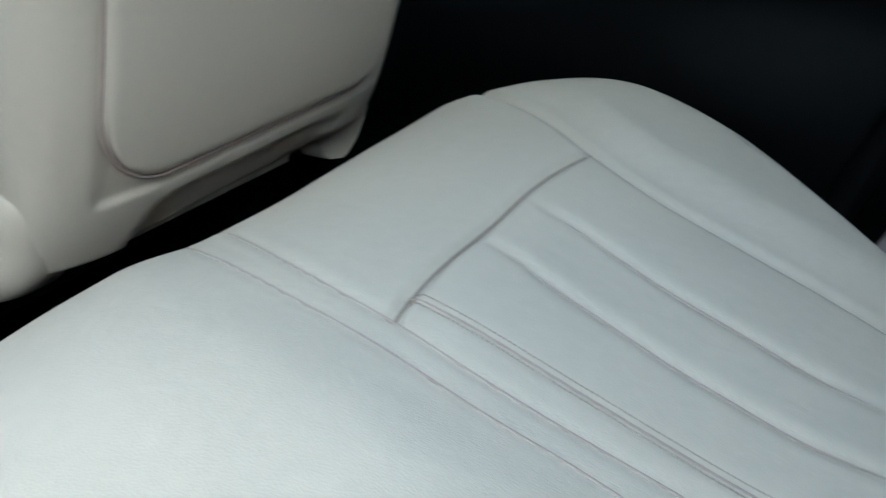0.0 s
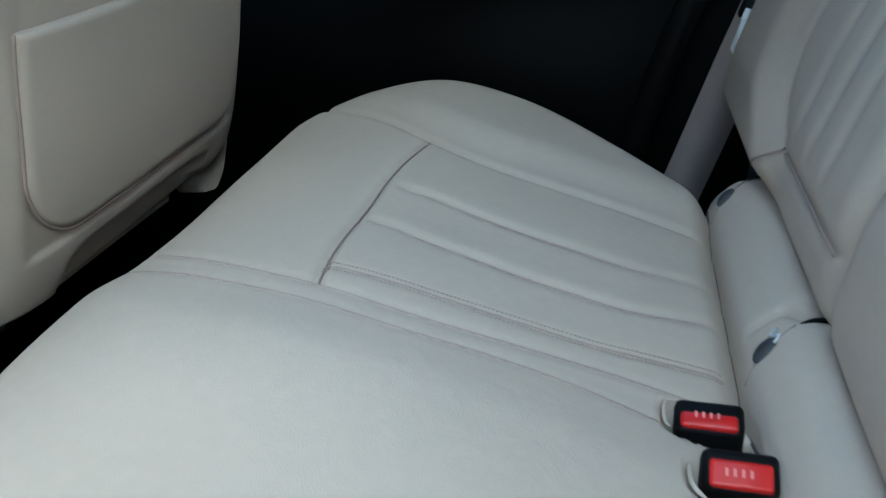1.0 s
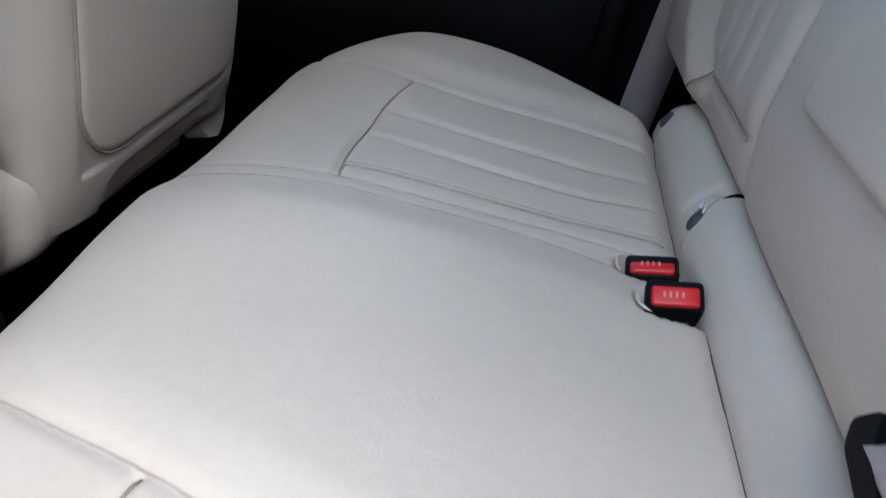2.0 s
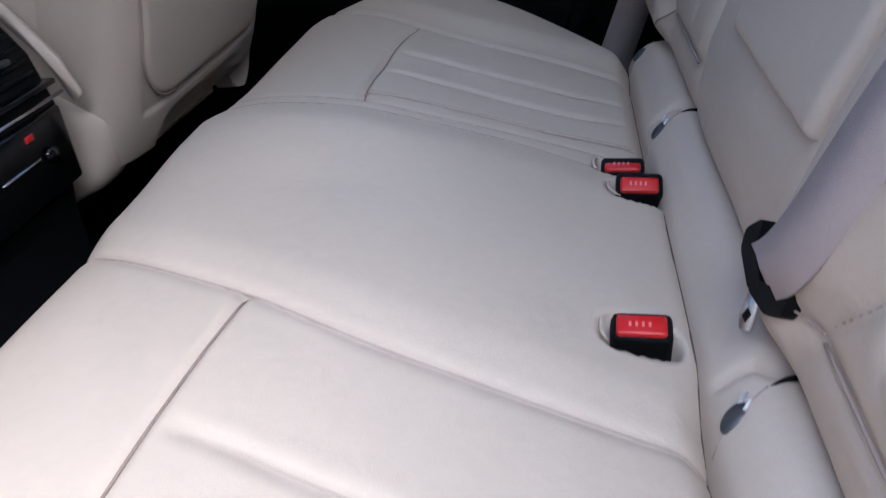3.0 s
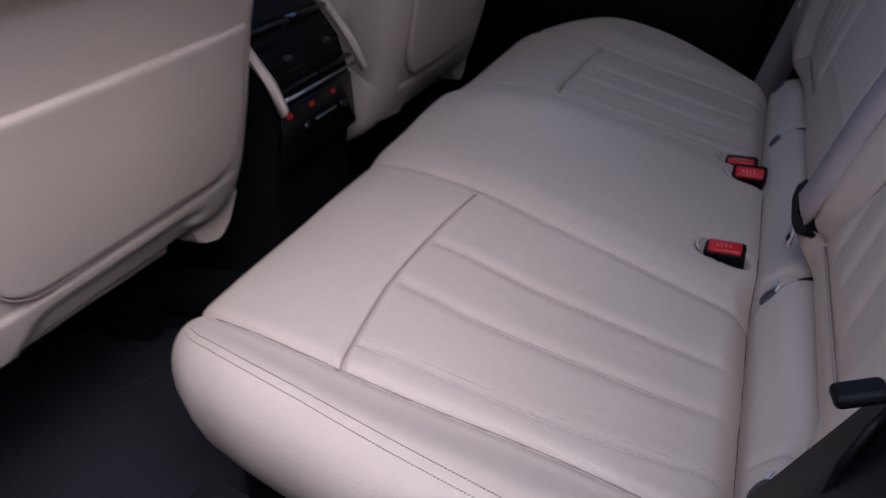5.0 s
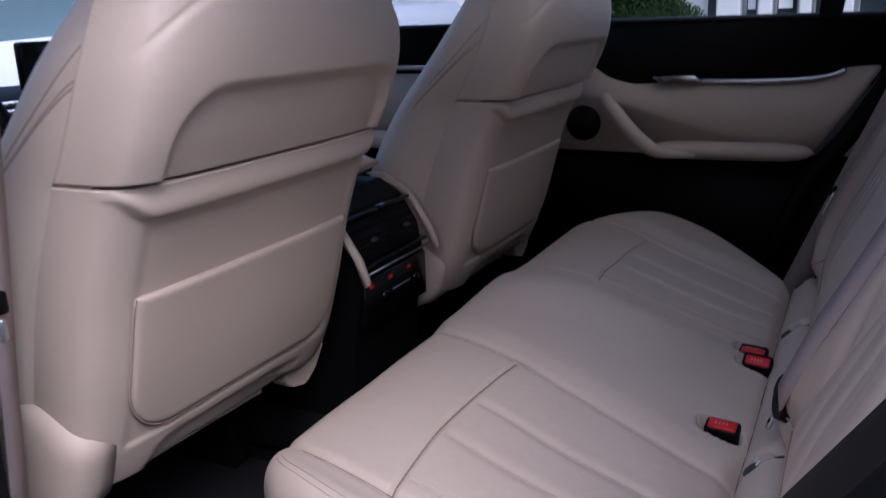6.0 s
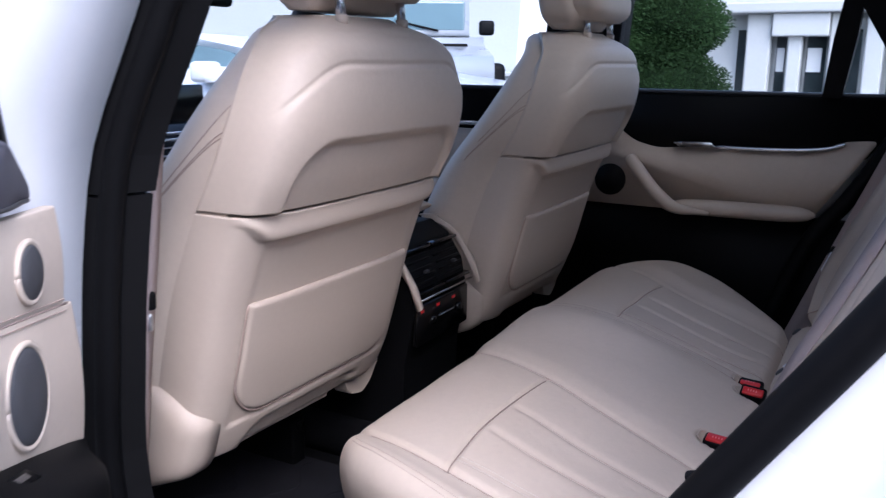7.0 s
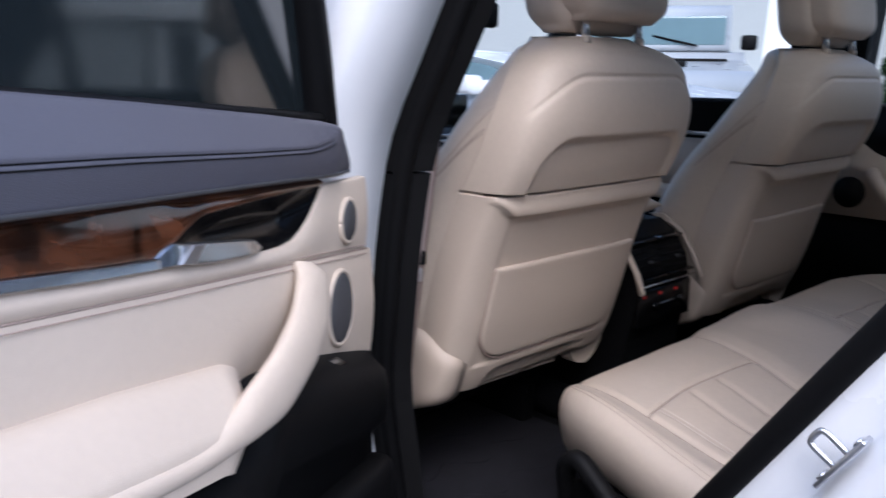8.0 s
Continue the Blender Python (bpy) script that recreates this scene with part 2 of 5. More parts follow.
def car_shell():
    """The white body with its pillars, roof, floor and seals, closed all round the cabin."""
    body = empty("car_body", "white car body shell around the cream cabin", "car body")
    # floor pan and tunnel
    bm = box((-1.3, -0.80, FLOOR - 0.06), (0.9, 0.80, FLOOR), 0.01)
    part("floor_pan", bm, carpet, body, "black carpet floor")
    part("tunnel", box((-1.3, -0.11, FLOOR), (-0.1, 0.11, FLOOR + 0.10), 0.04, 4), carpet, body)
    # roof and headliner round the added roof opening
    for name, z0, z1, mat, out in (("roof", 1.80, 1.84, white_paint, 0.0), ("headliner", 1.775, 1.797, headliner_mat, 0.04)):
        part(name, box((-0.95 + out, -0.66 + out, z0), (SKY_X[0], 0.66 - out, z1), 0.008), mat, body)
        part(name, box((SKY_X[1], -0.66 + out, z0), (1.2 - out, 0.66 - out, z1), 0.008), mat, body)
        for y0, y1 in ((-0.66 + out, -SKY_Y), (SKY_Y, 0.66 - out)):
            part(name, box((SKY_X[0], y0, z0), (SKY_X[1], y1, z1), 0.004), mat, body)
    # rear wall behind the backrest, parcel cover
    part("parcel_cover", box((0.62, -0.70, 1.10), (1.20, 0.70, 1.125), 0.008), black_plastic, body)
    part("boot_wall", box((1.20, -0.80, FLOOR), (1.24, 0.80, 1.25), 0.01), black_plastic, body)
    part("tailgate", box((1.16, -0.78, 0.95), (1.20, 0.78, 1.28), 0.01), black_plastic, body)
    part("bonnet", box((-2.6, -0.80, 0.85), (-1.55, 0.80, 1.06), 0.08, 4), white_paint, body, "white bonnet")
    part("firewall", box((-1.56, -0.80, FLOOR - 0.05), (-1.50, 0.80, 1.06), 0.01), black_plastic, body)
    for y in (-1, 1):
        part("windscreen_pillar", tube([(-1.55, y * 0.74, 1.05), (-1.2, y * 0.71, 1.42), (-0.92, y * 0.66, 1.76)], 0.045, 10), trim_grey, body)
        part("tail_pillar", tube([(1.15, y * 0.74, 1.20), (1.10, y * 0.70, 1.50), (1.05, y * 0.66, 1.78)], 0.09, 10), trim_grey, body)
    # roof rails over the doors
    for y in (-0.70, 0.70):
        part("roof_rail", box((-0.95, y - 0.06, 1.70), (1.2, y + 0.06, 1.80), 0.03, 3), trim_grey, body)
    # far-side pillars
    for base, foot, head, w in ((1.275, (-0.31, 0.775), (-0.24, 0.68), 0.20), (FLOOR, (0.86, 0.76), (0.70, 0.66), 0.18)):
        bm = bmesh.new()
        rings = []
        for z, (x, y) in ((base, foot), (1.28, foot), (1.76, head)):
            rings.append([(x - w / 2, y - 0.03, z), (x + w / 2, y - 0.03, z), (x + w / 2, y + 0.05, z), (x - w / 2, y + 0.05, z)])
        loft(rings, True, bm)
        part("pillar_trim", bm, black_plastic, body, smooth=False)
    part("pillar_trim", box((-0.54, 0.805, FLOOR - 0.03), (-0.38, 0.855, 1.274)), black_plastic, body, smooth=False)
    # far side outer skin below the windows
    part("outer_skin", box((-1.7, 0.86, 0.35), (1.3, 0.92, 1.26), 0.03, 3), white_paint, body)
    # wings, rear end and wheels, closing the body outside the cabin
    for y in (-1, 1):
        part("front_wing", box((-2.6, min(y * 0.93, y * 0.80), 0.45), (-1.42, max(y * 0.93, y * 0.80), 1.02), 0.05, 3), white_paint, body)
        for x in (-1.95, 0.98):
            wheel = part("wheel", tube([(x, y * 0.70, 0.36), (x, y * 0.955, 0.36)], 0.36, 32, up=(1, 0, 0)), rubber, body, "black tyre")
            part("rim", tube([(x, y * 0.95, 0.36), (x, y * 0.962, 0.36)], 0.24, 24, up=(1, 0, 0)), chrome, wheel, "silver rim")
    part("rear_end", box((1.26, -0.90, 0.45), (1.42, 0.90, 1.25), 0.06, 3), white_paint, body)
    return body


car = car_shell()

# ---- rear bench ----
# long pleats of each outer place: the line y(x), its two ends, depth and width
RIBS = [
    (curve_of([0.004, 0.04, 0.085, 0.127, 0.166, 0.21, 0.262], [0.371, 0.357, 0.336, 0.322, 0.316, 0.311, 0.314]), 0.008, 0.255, 0.0042, 0.0060),
    (curve_of([-0.002, 0.02, 0.05, 0.09, 0.13, 0.17, 0.21, 0.25, 0.285], [0.289, 0.284, 0.268, 0.256, 0.247, 0.244, 0.243, 0.250, 0.256]), 0.000, 0.280, 0.0042, 0.0060),
    (curve_of([-0.013, 0.02, 0.066, 0.11, 0.155, 0.20, 0.25, 0.29], [-0.318, -0.327, -0.342, -0.353, -0.359, -0.364, -0.367, -0.366]), -0.010, 0.288, 0.0040, 0.0070),
    (curve_of([-0.012, 0.02, 0.06, 0.10, 0.15, 0.20, 0.25, 0.285], [-0.404, -0.414, -0.426, -0.432, -0.437, -0.439, -0.437, -0.432]), -0.010, 0.288, 0.0040, 0.0070),
]
STITCHED = [
    (curve_of([0.0, 0.03, 0.07, 0.11, 0.15, 0.19, 0.23, 0.285], [0.187, 0.184, 0.180, 0.177, 0.176, 0.177, 0.182, 0.187]), -0.001, 0.282),
    (curve_of([-0.01, 0.036, 0.10, 0.15, 0.20, 0.25, 0.29], [-0.506, -0.509, -0.515, -0.518, -0.516, -0.509, -0.503]), -0.006, 0.285),
]
bolster_r = curve_of([-0.21, -0.115, -0.042, 0.012, 0.08, 0.13, 0.19, 0.24, 0.30], [0.668, 0.600, 0.545, 0.498, 0.458, 0.440, 0.422, 0.413, 0.408])
bolster_l = curve_of([-0.21, -0.16, -0.10, -0.05, 0.0, 0.04, 0.09, 0.15, 0.30], [-0.455, -0.484, -0.511, -0.528, -0.540, -0.545, -0.548, -0.550, -0.556])
centre_r = curve_of([-0.21, -0.14, -0.08, -0.03, 0.0, 0.05, 0.10, 0.15, 0.20, 0.25, 0.30], [0.262, 0.216, 0.184, 0.166, 0.159, 0.150, 0.147, 0.148, 0.150, 0.148, 0.147])
band_r = curve_of([-0.21, -0.16, -0.11, -0.06, 0.0, 0.06, 0.12, 0.18, 0.235, 0.30], [0.220, 0.192, 0.168, 0.149, 0.135, 0.126, 0.125, 0.122, 0.112, 0.104])
swell = curve_of([-0.21, -0.14, -0.05, 0.0, 0.10, 0.20, 0.30], [0.004, 0.010, 0.015, 0.014, 0.008, 0.0, 0.0])
centre_l = curve_of([-0.21, -0.15, -0.07, 0.0, 0.055, 0.107, 0.154, 0.20, 0.25, 0.30], [-0.085, -0.118, -0.160, -0.190, -0.215, -0.233, -0.245, -0.255, -0.263, -0.268])
cross_r = curve_of([0.155, 0.19, 0.24, 0.33, 0.388, 0.444, 0.50], [0.005, 0.0, -0.004, -0.006, -0.005, 0.0, 0.010])
cross_l = curve_of([-0.545, -0.504, -0.471, -0.42, -0.364, -0.316, -0.26, -0.19], [-0.003, -0.009, -0.013, -0.018, -0.019, -0.018, -0.014, -0.006])
top_line = curve_of([-0.21, -0.16, -0.12, 0.0, 0.10, 0.20, 0.31], [0.826, 0.845, 0.853, 0.852, 0.832, 0.805, 0.768])


def seam_x(y):
    """Where the cross seam at the front of each seat runs."""
    return cross_r(y) if y > 0 else cross_l(y)


WELLS = ((0.2575, -0.167, 2.2, 3.9), (0.261, 0.124, 2.3, 3.8), (0.273, 0.066, 2.6, 4.2))  # place, and the arc of the lip


def cushion_z(x, y):
    z = top_line(x)
    br, bl, cr, cl = bolster_r(x), bolster_l(x), centre_r(x), centre_l(x)
    # raised middle seat and side bolsters
    z += 0.008 * step(y, cl - 0.008, cl + 0.05) * step(-y, -band_r(x) - 0.02, -band_r(x) + 0.06) - 0.0012 * bell(y - band_r(x), 0.003)
    z += swell(x) * step(y, -0.04, 0.10) * (1 - step(y, 0.15, 0.34))
    z += (0.014 - 0.011 * (1 - step(x, -0.13, 0.01))) * step(y, br + 0.01, br + 0.075) + 0.012 * step(-y, -bl + 0.01, -bl + 0.06)
    # seams and pleats
    z -= 0.006 * bell(y - br, 0.006) + 0.006 * bell(y - bl, 0.006)
    z -= 0.0022 * bell(y - cr, 0.004) + 0.004 * bell(y - cl, 0.006)
    if cr < y < br or bl < y < cl:
        z -= 0.005 * bell(x - seam_x(y), 0.0035)
    for run, x0, x1, depth, w in RIBS:
        if x > x0 - 0.03 and abs(y - run(x)) < 0.04:
            t = (x - x0) / (x1 - x0)
            z -= depth * bell(y - run(x), w) * step(t, -0.03, 0.06) * (1 - 0.5 * step(t, 0.8, 1.0))
    for run, x0, x1 in STITCHED:
        if x > x0 - 0.02 and abs(y - run(x)) < 0.03:
            z -= 0.0018 * bell(y - run(x), 0.005) * step((x - x0) / (x1 - x0), -0.02, 0.05)
    # buckle wells
    for bx, by, _, _ in WELLS:
        d = (abs((x - bx) / 0.0265) ** 3 + abs((y - by) / 0.0200) ** 3) ** (1 / 3)
        z -= 0.034 * (1 - step(d, 0.68, 1.16))
    late = 0.015 * step(y, -0.24, -0.17) * (1 - step(y, 0.10, 0.17))
    z -= 0.030 * step(x, 0.262 + late, 0.300 + late) ** 2
    # slow unevenness of the filling
    z += 0.0025 * noise.noise(Vector((x * 7, y * 7, 3.1)))
    return z


X_FRONT, X_BACK = -0.208, 0.335
edge_l = curve_of([-0.21, -0.19, -0.15, -0.10, 0.0, 0.10, 0.25, 0.34], [-0.455, -0.506, -0.554, -0.586, -0.622, -0.644, -0.664, -0.672])
edge_r = curve_of([-0.21, -0.19, -0.15, -0.08, 0.0, 0.08, 0.20, 0.29, 0.34], [0.50, 0.575, 0.655, 0.700, 0.712, 0.684, 0.590, 0.504, 0.455])


def bench_cushion(bench):
    # profiles: (offset inwards, drop) round the front nose and the sides
    nose = [(0.045, 0.170), (0.030, 0.130), (0.012, 0.095), (0.002, 0.062), (0.0, 0.046)]
    nose += [(0.046 * (1 - math.cos(a)), 0.046 * (1 - math.sin(a))) for a in span(0.15, math.pi / 2, 9)]
    side = [(0.030, 0.135), (0.016, 0.105), (0.005, 0.078), (0.0, 0.056)]
    side += [(0.046 * (1 - math.cos(a)), 0.046 * (1 - math.sin(a))) for a in span(0.15, math.pi / 2, 9)]
    us = [(X_FRONT + o, d) for o, d in nose] + [(x, 0) for x in span(X_FRONT + 0.052, X_BACK, 190)]
    vs = [(o, d, 0) for o, d in side] + [(t, 0, 1) for t in span(0, 1, 260)] + [(o, d, 2) for o, d in reversed(side)]

    def at(u, v):
        (x, dx), (q, dy, k) = u, v
        e = X_FRONT if dx > 0.047 else x
        l, r = edge_l(e), edge_r(e)
        y = l + q if k == 0 else (r - q if k == 2 else l + 0.050 + (r - l - 0.100) * q)
        return Vector((x, y, cushion_z(x, y) - min((dx ** 3 + dy ** 3) ** (1 / 3), 0.138 - 0.016 * bell(y - l, 0.12))))

    part("seat_cushion", sheet(at, us, vs), leather, bench, "cream leather bench cushion with long pleats")
    seams = []
    for line, lift in ((bolster_r, 0), (bolster_l, 0), (centre_r, 0), (centre_l, 0), (band_r, 0)):
        a = -0.15 if line in (bolster_l, bolster_r) else -0.165
        seams.append([(x, line(x), cushion_z(x, line(x)) + 0.0002) for x in span(a, 0.292, 60)])
    for y0, y1 in ((centre_r(0.005) + 0.001, bolster_r(0.012) - 0.002), (bolster_l(0) + 0.002, centre_l(0) - 0.001)):
        seams.append([(seam_x(y), y, cushion_z(seam_x(y), y) + 0.0010) for y in span(y0, y1, 60)])
    for i, s in enumerate(seams):
        part("seam", tube(s, 0.0010 if i < 5 else 0.0011, 6), groove_shade_seam if i in (0, 1, 5, 6) else leather_seam, bench, "sunken seam line")
    for run, x0, x1, depth, w in RIBS:
        pts = [(x, run(x), cushion_z(x, run(x)) + (0.0005 if run(x) > 0 else 0.0)) for x in span(x0 + 0.004, x1 - 0.004, 40)]
        part("pleat_seam", tube(pts, 0.0009, 6, taper=lambda t: min(1, 0.1 + 3 * t, 0.1 + 5 * (1 - t))), leather_seam, bench)
    # rows of fine stitches
    for i, (run, x0, x1) in enumerate(STITCHED):
        for off in (-0.005, 0.005):
            row = [(x, run(x) + off) for x in span(x0, x1 - 0.005, 95)]
            bm = bmesh.new()
            for a, b in zip(row, row[1:]):
                q = (a[0] + (b[0] - a[0]) * 0.65, a[1] + (b[1] - a[1]) * 0.65)
                tube([(*a, cushion_z(*a) + 0.0004), (*q, cushion_z(*q) + 0.0004)], 0.00045, 5, bm=bm)
            tagged(part("stitching", bm, thread if i else leather_seam, bench), kind="stuff")
    run, x0, x1 = STITCHED[0]
    part("stitched_seam", tube([(x, run(x), cushion_z(x, run(x)) + 0.0002) for x in span(x0, x1 - 0.005, 50)], 0.0009, 6), leather_seam, bench)
    # leather lips round the buckle wells
    for bx, by, a0, a1 in WELLS:
        pts = []
        for a in span(a0, a1, 40):
            c, k = math.cos(a), math.sin(a)
            x, y = bx + 0.0262 * math.copysign(abs(c) ** (2 / 3), c), by + 0.0197 * math.copysign(abs(k) ** (2 / 3), k)
            ox, oy = bx + (x - bx) * 1.2, by + (y - by) * 1.2
            pts.append((x, y, cushion_z(ox, oy) - 0.0014))
        part("well_lip", tube(pts, 0.0014, 8, taper=lambda t: min(1, 0.15 + 4 * t, 0.15 + 4 * (1 - t))), leather, bench, "rolled leather lip round a buckle well")
    # double stitching round the outer near edge
    for off in (0.024, 0.032):
        bm = bmesh.new()
        pts = []
        for x in span(-0.158, 0.25, 150):
            y = edge_l(x) + off
            pts.append((x, y))
        for a, b in zip(pts, pts[1:]):
            q = ((a[0] * 0.4 + b[0] * 0.6), (a[1] * 0.4 + b[1] * 0.6))
            za = cushion_z(*a) - 0.046 * (1 - math.sqrt(1 - (1 - off / 0.046) ** 2)) + 0.0006
            tube([(*a, za), (*q, za)], 0.0004, 5, bm=bm)
        tagged(part("edge_stitching", bm, leather_seam, bench), kind="stuff")
    part("seat_base", box((X_FRONT + 0.05, -0.50, FLOOR), (0.33, 0.46, 0.752), 0.02), black_plastic, bench, "black plastic base")


def back_x(z):
    return lerp(z, [0.78, 0.80, 0.84, 0.89, 0.95, 1.10, 1.30, 1.50], [0.345, 0.340, 0.341, 0.351, 0.375, 0.445, 0.535, 0.625])


inner_seam = curve_of([0.78, 0.86, 0.90, 1.0, 1.2, 1.5], [-0.250, -0.262, -0.298, -0.345, -0.37, -0.37])


def pleats(y, z, lines):
    """Soft upright grooves of the pleated field."""
    return sum(0.004 * bell(y - l - 0.04 * (z - 0.86), 0.008) for l in lines) * step(z, 0.870, 0.90)


def backrest(bench, name, y0, y1, z0, z1, relief, label):
    """A padded backrest section between y0 and y1; its front follows the lean of the bench."""
    def at(u, v):
        y, dy = u
        z, dz = v
        x = back_x(z) + (dy ** 3 + dz ** 3) ** (1 / 3) - relief(y, z) * step(z, 0.80, 0.84)
        if name == "backrest_outer":
            x += 0.004 * bell(z - 0.857, 0.005) * step(0.425 - y, 0, 0.02) * step(y + 0.53, 0, 0.02)
        x += 0.002 * noise.noise(Vector((y * 8, z * 8, 7.7)))
        return Vector((x, y, z))
    edge = [(0.022, 0.06), (0.006, 0.045), (0.0, 0.026)] + [(0.026 * (1 - math.cos(a)), 0.026 * (1 - math.sin(a))) for a in span(0.3, math.pi / 2, 6)]
    us = [(y0 + o, d) for o, d in edge] + [(y, 0) for y in span(y0 + 0.030, y1 - 0.030, 90)] + [(y1 - o, d) for o, d in reversed(edge)]
    vs = [(z0 + o, d) for o, d in edge] + [(z, 0) for z in span(z0 + 0.030, z1 - 0.030, 90)] + [(z1 - o, d) for o, d in reversed(edge)]
    return part(name, sheet(at, us, vs), leather, bench, label)


prof = curve_of([0, 0.15, 0.4, 0.7, 1.0], [0.728, 0.770, 0.795, 0.806, 0.802])


def roll_z(x):
    return prof(((x - 0.286) / 0.073) ** (1 / 1.3))


def bench_back(bench):
    # padded roll between cushion and backrest
    def at(t, y):
        x = 0.286 + 0.073 * t ** 1.3
        z = prof(t)
        for iy in ISO:
            z -= 0.005 * bell(y - iy, 0.005) * step(t, 0.10, 0.35)
            z -= 0.010 * bell(y - iy, 0.012) * step(t, 0.55, 0.75)
        end = min(y + 0.60, 0.535 - y)
        if end < 0.06:
            z -= 0.06 * (1 - math.sqrt(max(0, 1 - (1 - end / 0.06) ** 2)))
        return Vector((x, y, z + 0.0015 * noise.noise(Vector((t, y * 9, 1.0)))))
    part("lumbar_roll", sheet(at, span(0, 1, 24), span(-0.60, 0.535, 260)), leather, bench, "smooth cream roll at the foot of the backrest")
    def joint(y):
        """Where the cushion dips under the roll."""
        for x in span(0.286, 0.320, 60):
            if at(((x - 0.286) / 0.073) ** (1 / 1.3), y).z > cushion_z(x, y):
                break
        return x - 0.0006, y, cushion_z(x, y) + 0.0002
    # thin dark bead painted in for the shade where cushion meets roll
    part("crease_shade_line", tube([joint(y) for y in span(-0.57, 0.50, 120)], 0.0013, 6), crease_shade, bench, "dark line for the shade in the crease between cushion and roll")
    left = backrest(bench, "backrest_outer", -0.60, -0.172, 0.795, 1.42, lambda y, z: 0.016 * step(y, inner_seam(z), inner_seam(z) + 0.05) - 0.003 * bell(y - inner_seam(z), 0.005) * step(z, 0.86, 0.875) + 0.016 * step(-y, 0.50, 0.55) - pleats(y, z, (-0.33, -0.39, -0.45)), "pleated cream backrest section")
    mid = backrest(bench, "backrest_centre", -0.168, 0.205, 0.795, 1.40, lambda y, z: 0.0, "plain cream centre backrest with armrest flap")
    right = backrest(bench, "backrest_outer", 0.209, 0.70, 0.795, 1.42, lambda y, z: 0.020 * step(y, right_seam(z), right_seam(z) + 0.07) - 0.004 * bell(y - right_seam(z), 0.005) * step(z, 0.855, 0.87) - pleats(y, z, (0.29, 0.345, 0.40)), "pleated cream backrest section")
    # armrest flap in the centre section
    def flap(u, v):
        (y, dy), (z, dz) = u, v
        return Vector((back_x(z) - 0.010 + (dy ** 3 + dz ** 3) ** (1 / 3), y, z))
    rim = [(0.0, 0.016)] + [(0.010 * (1 - math.cos(a)), 0.010 * (1 - math.sin(a))) for a in span(0, math.pi / 2, 5)]
    us = [(-0.150 + o, d) for o, d in rim] + [(y, 0) for y in span(-0.138, 0.092, 24)] + [(0.104 - o, d) for o, d in reversed(rim)]
    vs = [(0.922 + o, d) for o, d in rim] + [(z, 0) for z in span(0.934, 1.36, 30)] + [(1.372 - o, d) for o, d in reversed(rim)]
    part("armrest_flap", sheet(flap, us, vs), leather, mid, "cream fold-down armrest")
    # low cross seams of the outer sections
    for sec, y0, y1 in ((left, -0.52, -0.268), (right, 0.218, 0.412)):
        part("cross_seam", tube([(back_x(0.857) + 0.0012, y, 0.857) for y in span(y0, y1, 20)], 0.0014, 6), leather_seam, sec)
    part("cross_seam", tube([(back_x(0.860) - 0.016 * step(t, 0, 1) + 0.0008, -0.262 + 0.05 * t, 0.860 - 0.006 * t) for t in span(0, 1, 12)], 0.0009, 6), leather_seam, left)
    part("bolster_seam", tube([(back_x(z) + 0.0031, inner_seam(z), z) for z in span(0.865, 1.38, 50)], 0.0008, 6), leather_seam, left)
    part("bolster_seam", tube([(back_x(z) + 0.0040, right_seam(z), z) for z in span(0.86, 1.38, 60)], 0.0009, 6), leather_seam, right)
    part("cross_seam", tube([(back_x(0.862 - 0.03 * t) - 0.001 - 0.016 * step(t, 0, 0.8), 0.413 + 0.04 * t, 0.862 - 0.026 * t) for t in span(0, 1, 12)], 0.0012, 6), leather_seam, right)
    part("backrest_shell", box((0.50, -0.58, 0.75), (0.64, 0.66, 1.38), 0.02), black_plastic, bench)


right_seam = curve_of([0.78, 0.86, 0.88, 0.90, 0.93, 0.97, 1.1, 1.5], [0.405, 0.413, 0.445, 0.471, 0.492, 0.495, 0.49, 0.49])
ISO = (-0.491, -0.216, 0.236, 0.505)
bench = empty("rear_bench", "cream leather rear bench seat with pleated outer places", "car seat")
bench_cushion(bench)
bench_back(bench)

# ---- front seats ----
seat_rear = curve_of([0.735, 0.80, 0.83, 0.87, 0.92, 1.026, 1.146, 1.20, 1.26, 1.33, 1.38, 1.405], [-0.392, -0.358, -0.346, -0.333, -0.319, -0.291, -0.243, -0.215, -0.194, -0.188, -0.200, -0.230])
seat_half = curve_of([0.735, 0.80, 0.90, 1.03, 1.15, 1.22, 1.28, 1.33, 1.365, 1.39, 1.405], [0.215, 0.246, 0.254, 0.254, 0.250, 0.250, 0.243, 0.224, 0.198, 0.158, 0.110])


def super_ring(cx, cy, hx, hy, z, n=4.0, segs=80, disp=None):
    pts = []
    for k in range(segs):
        a = 2 * math.pi * k / segs
        c, s = math.cos(a), math.sin(a)
        x = math.copysign(abs(c) ** (2 / n), c) * hx
        y = math.copysign(abs(s) ** (2 / n), s) * hy
        if disp and c > 0:
            x += disp(y, z) * min(1, c * 2)
        pts.append(Vector((cx + x, cy + y, z)))
    return pts


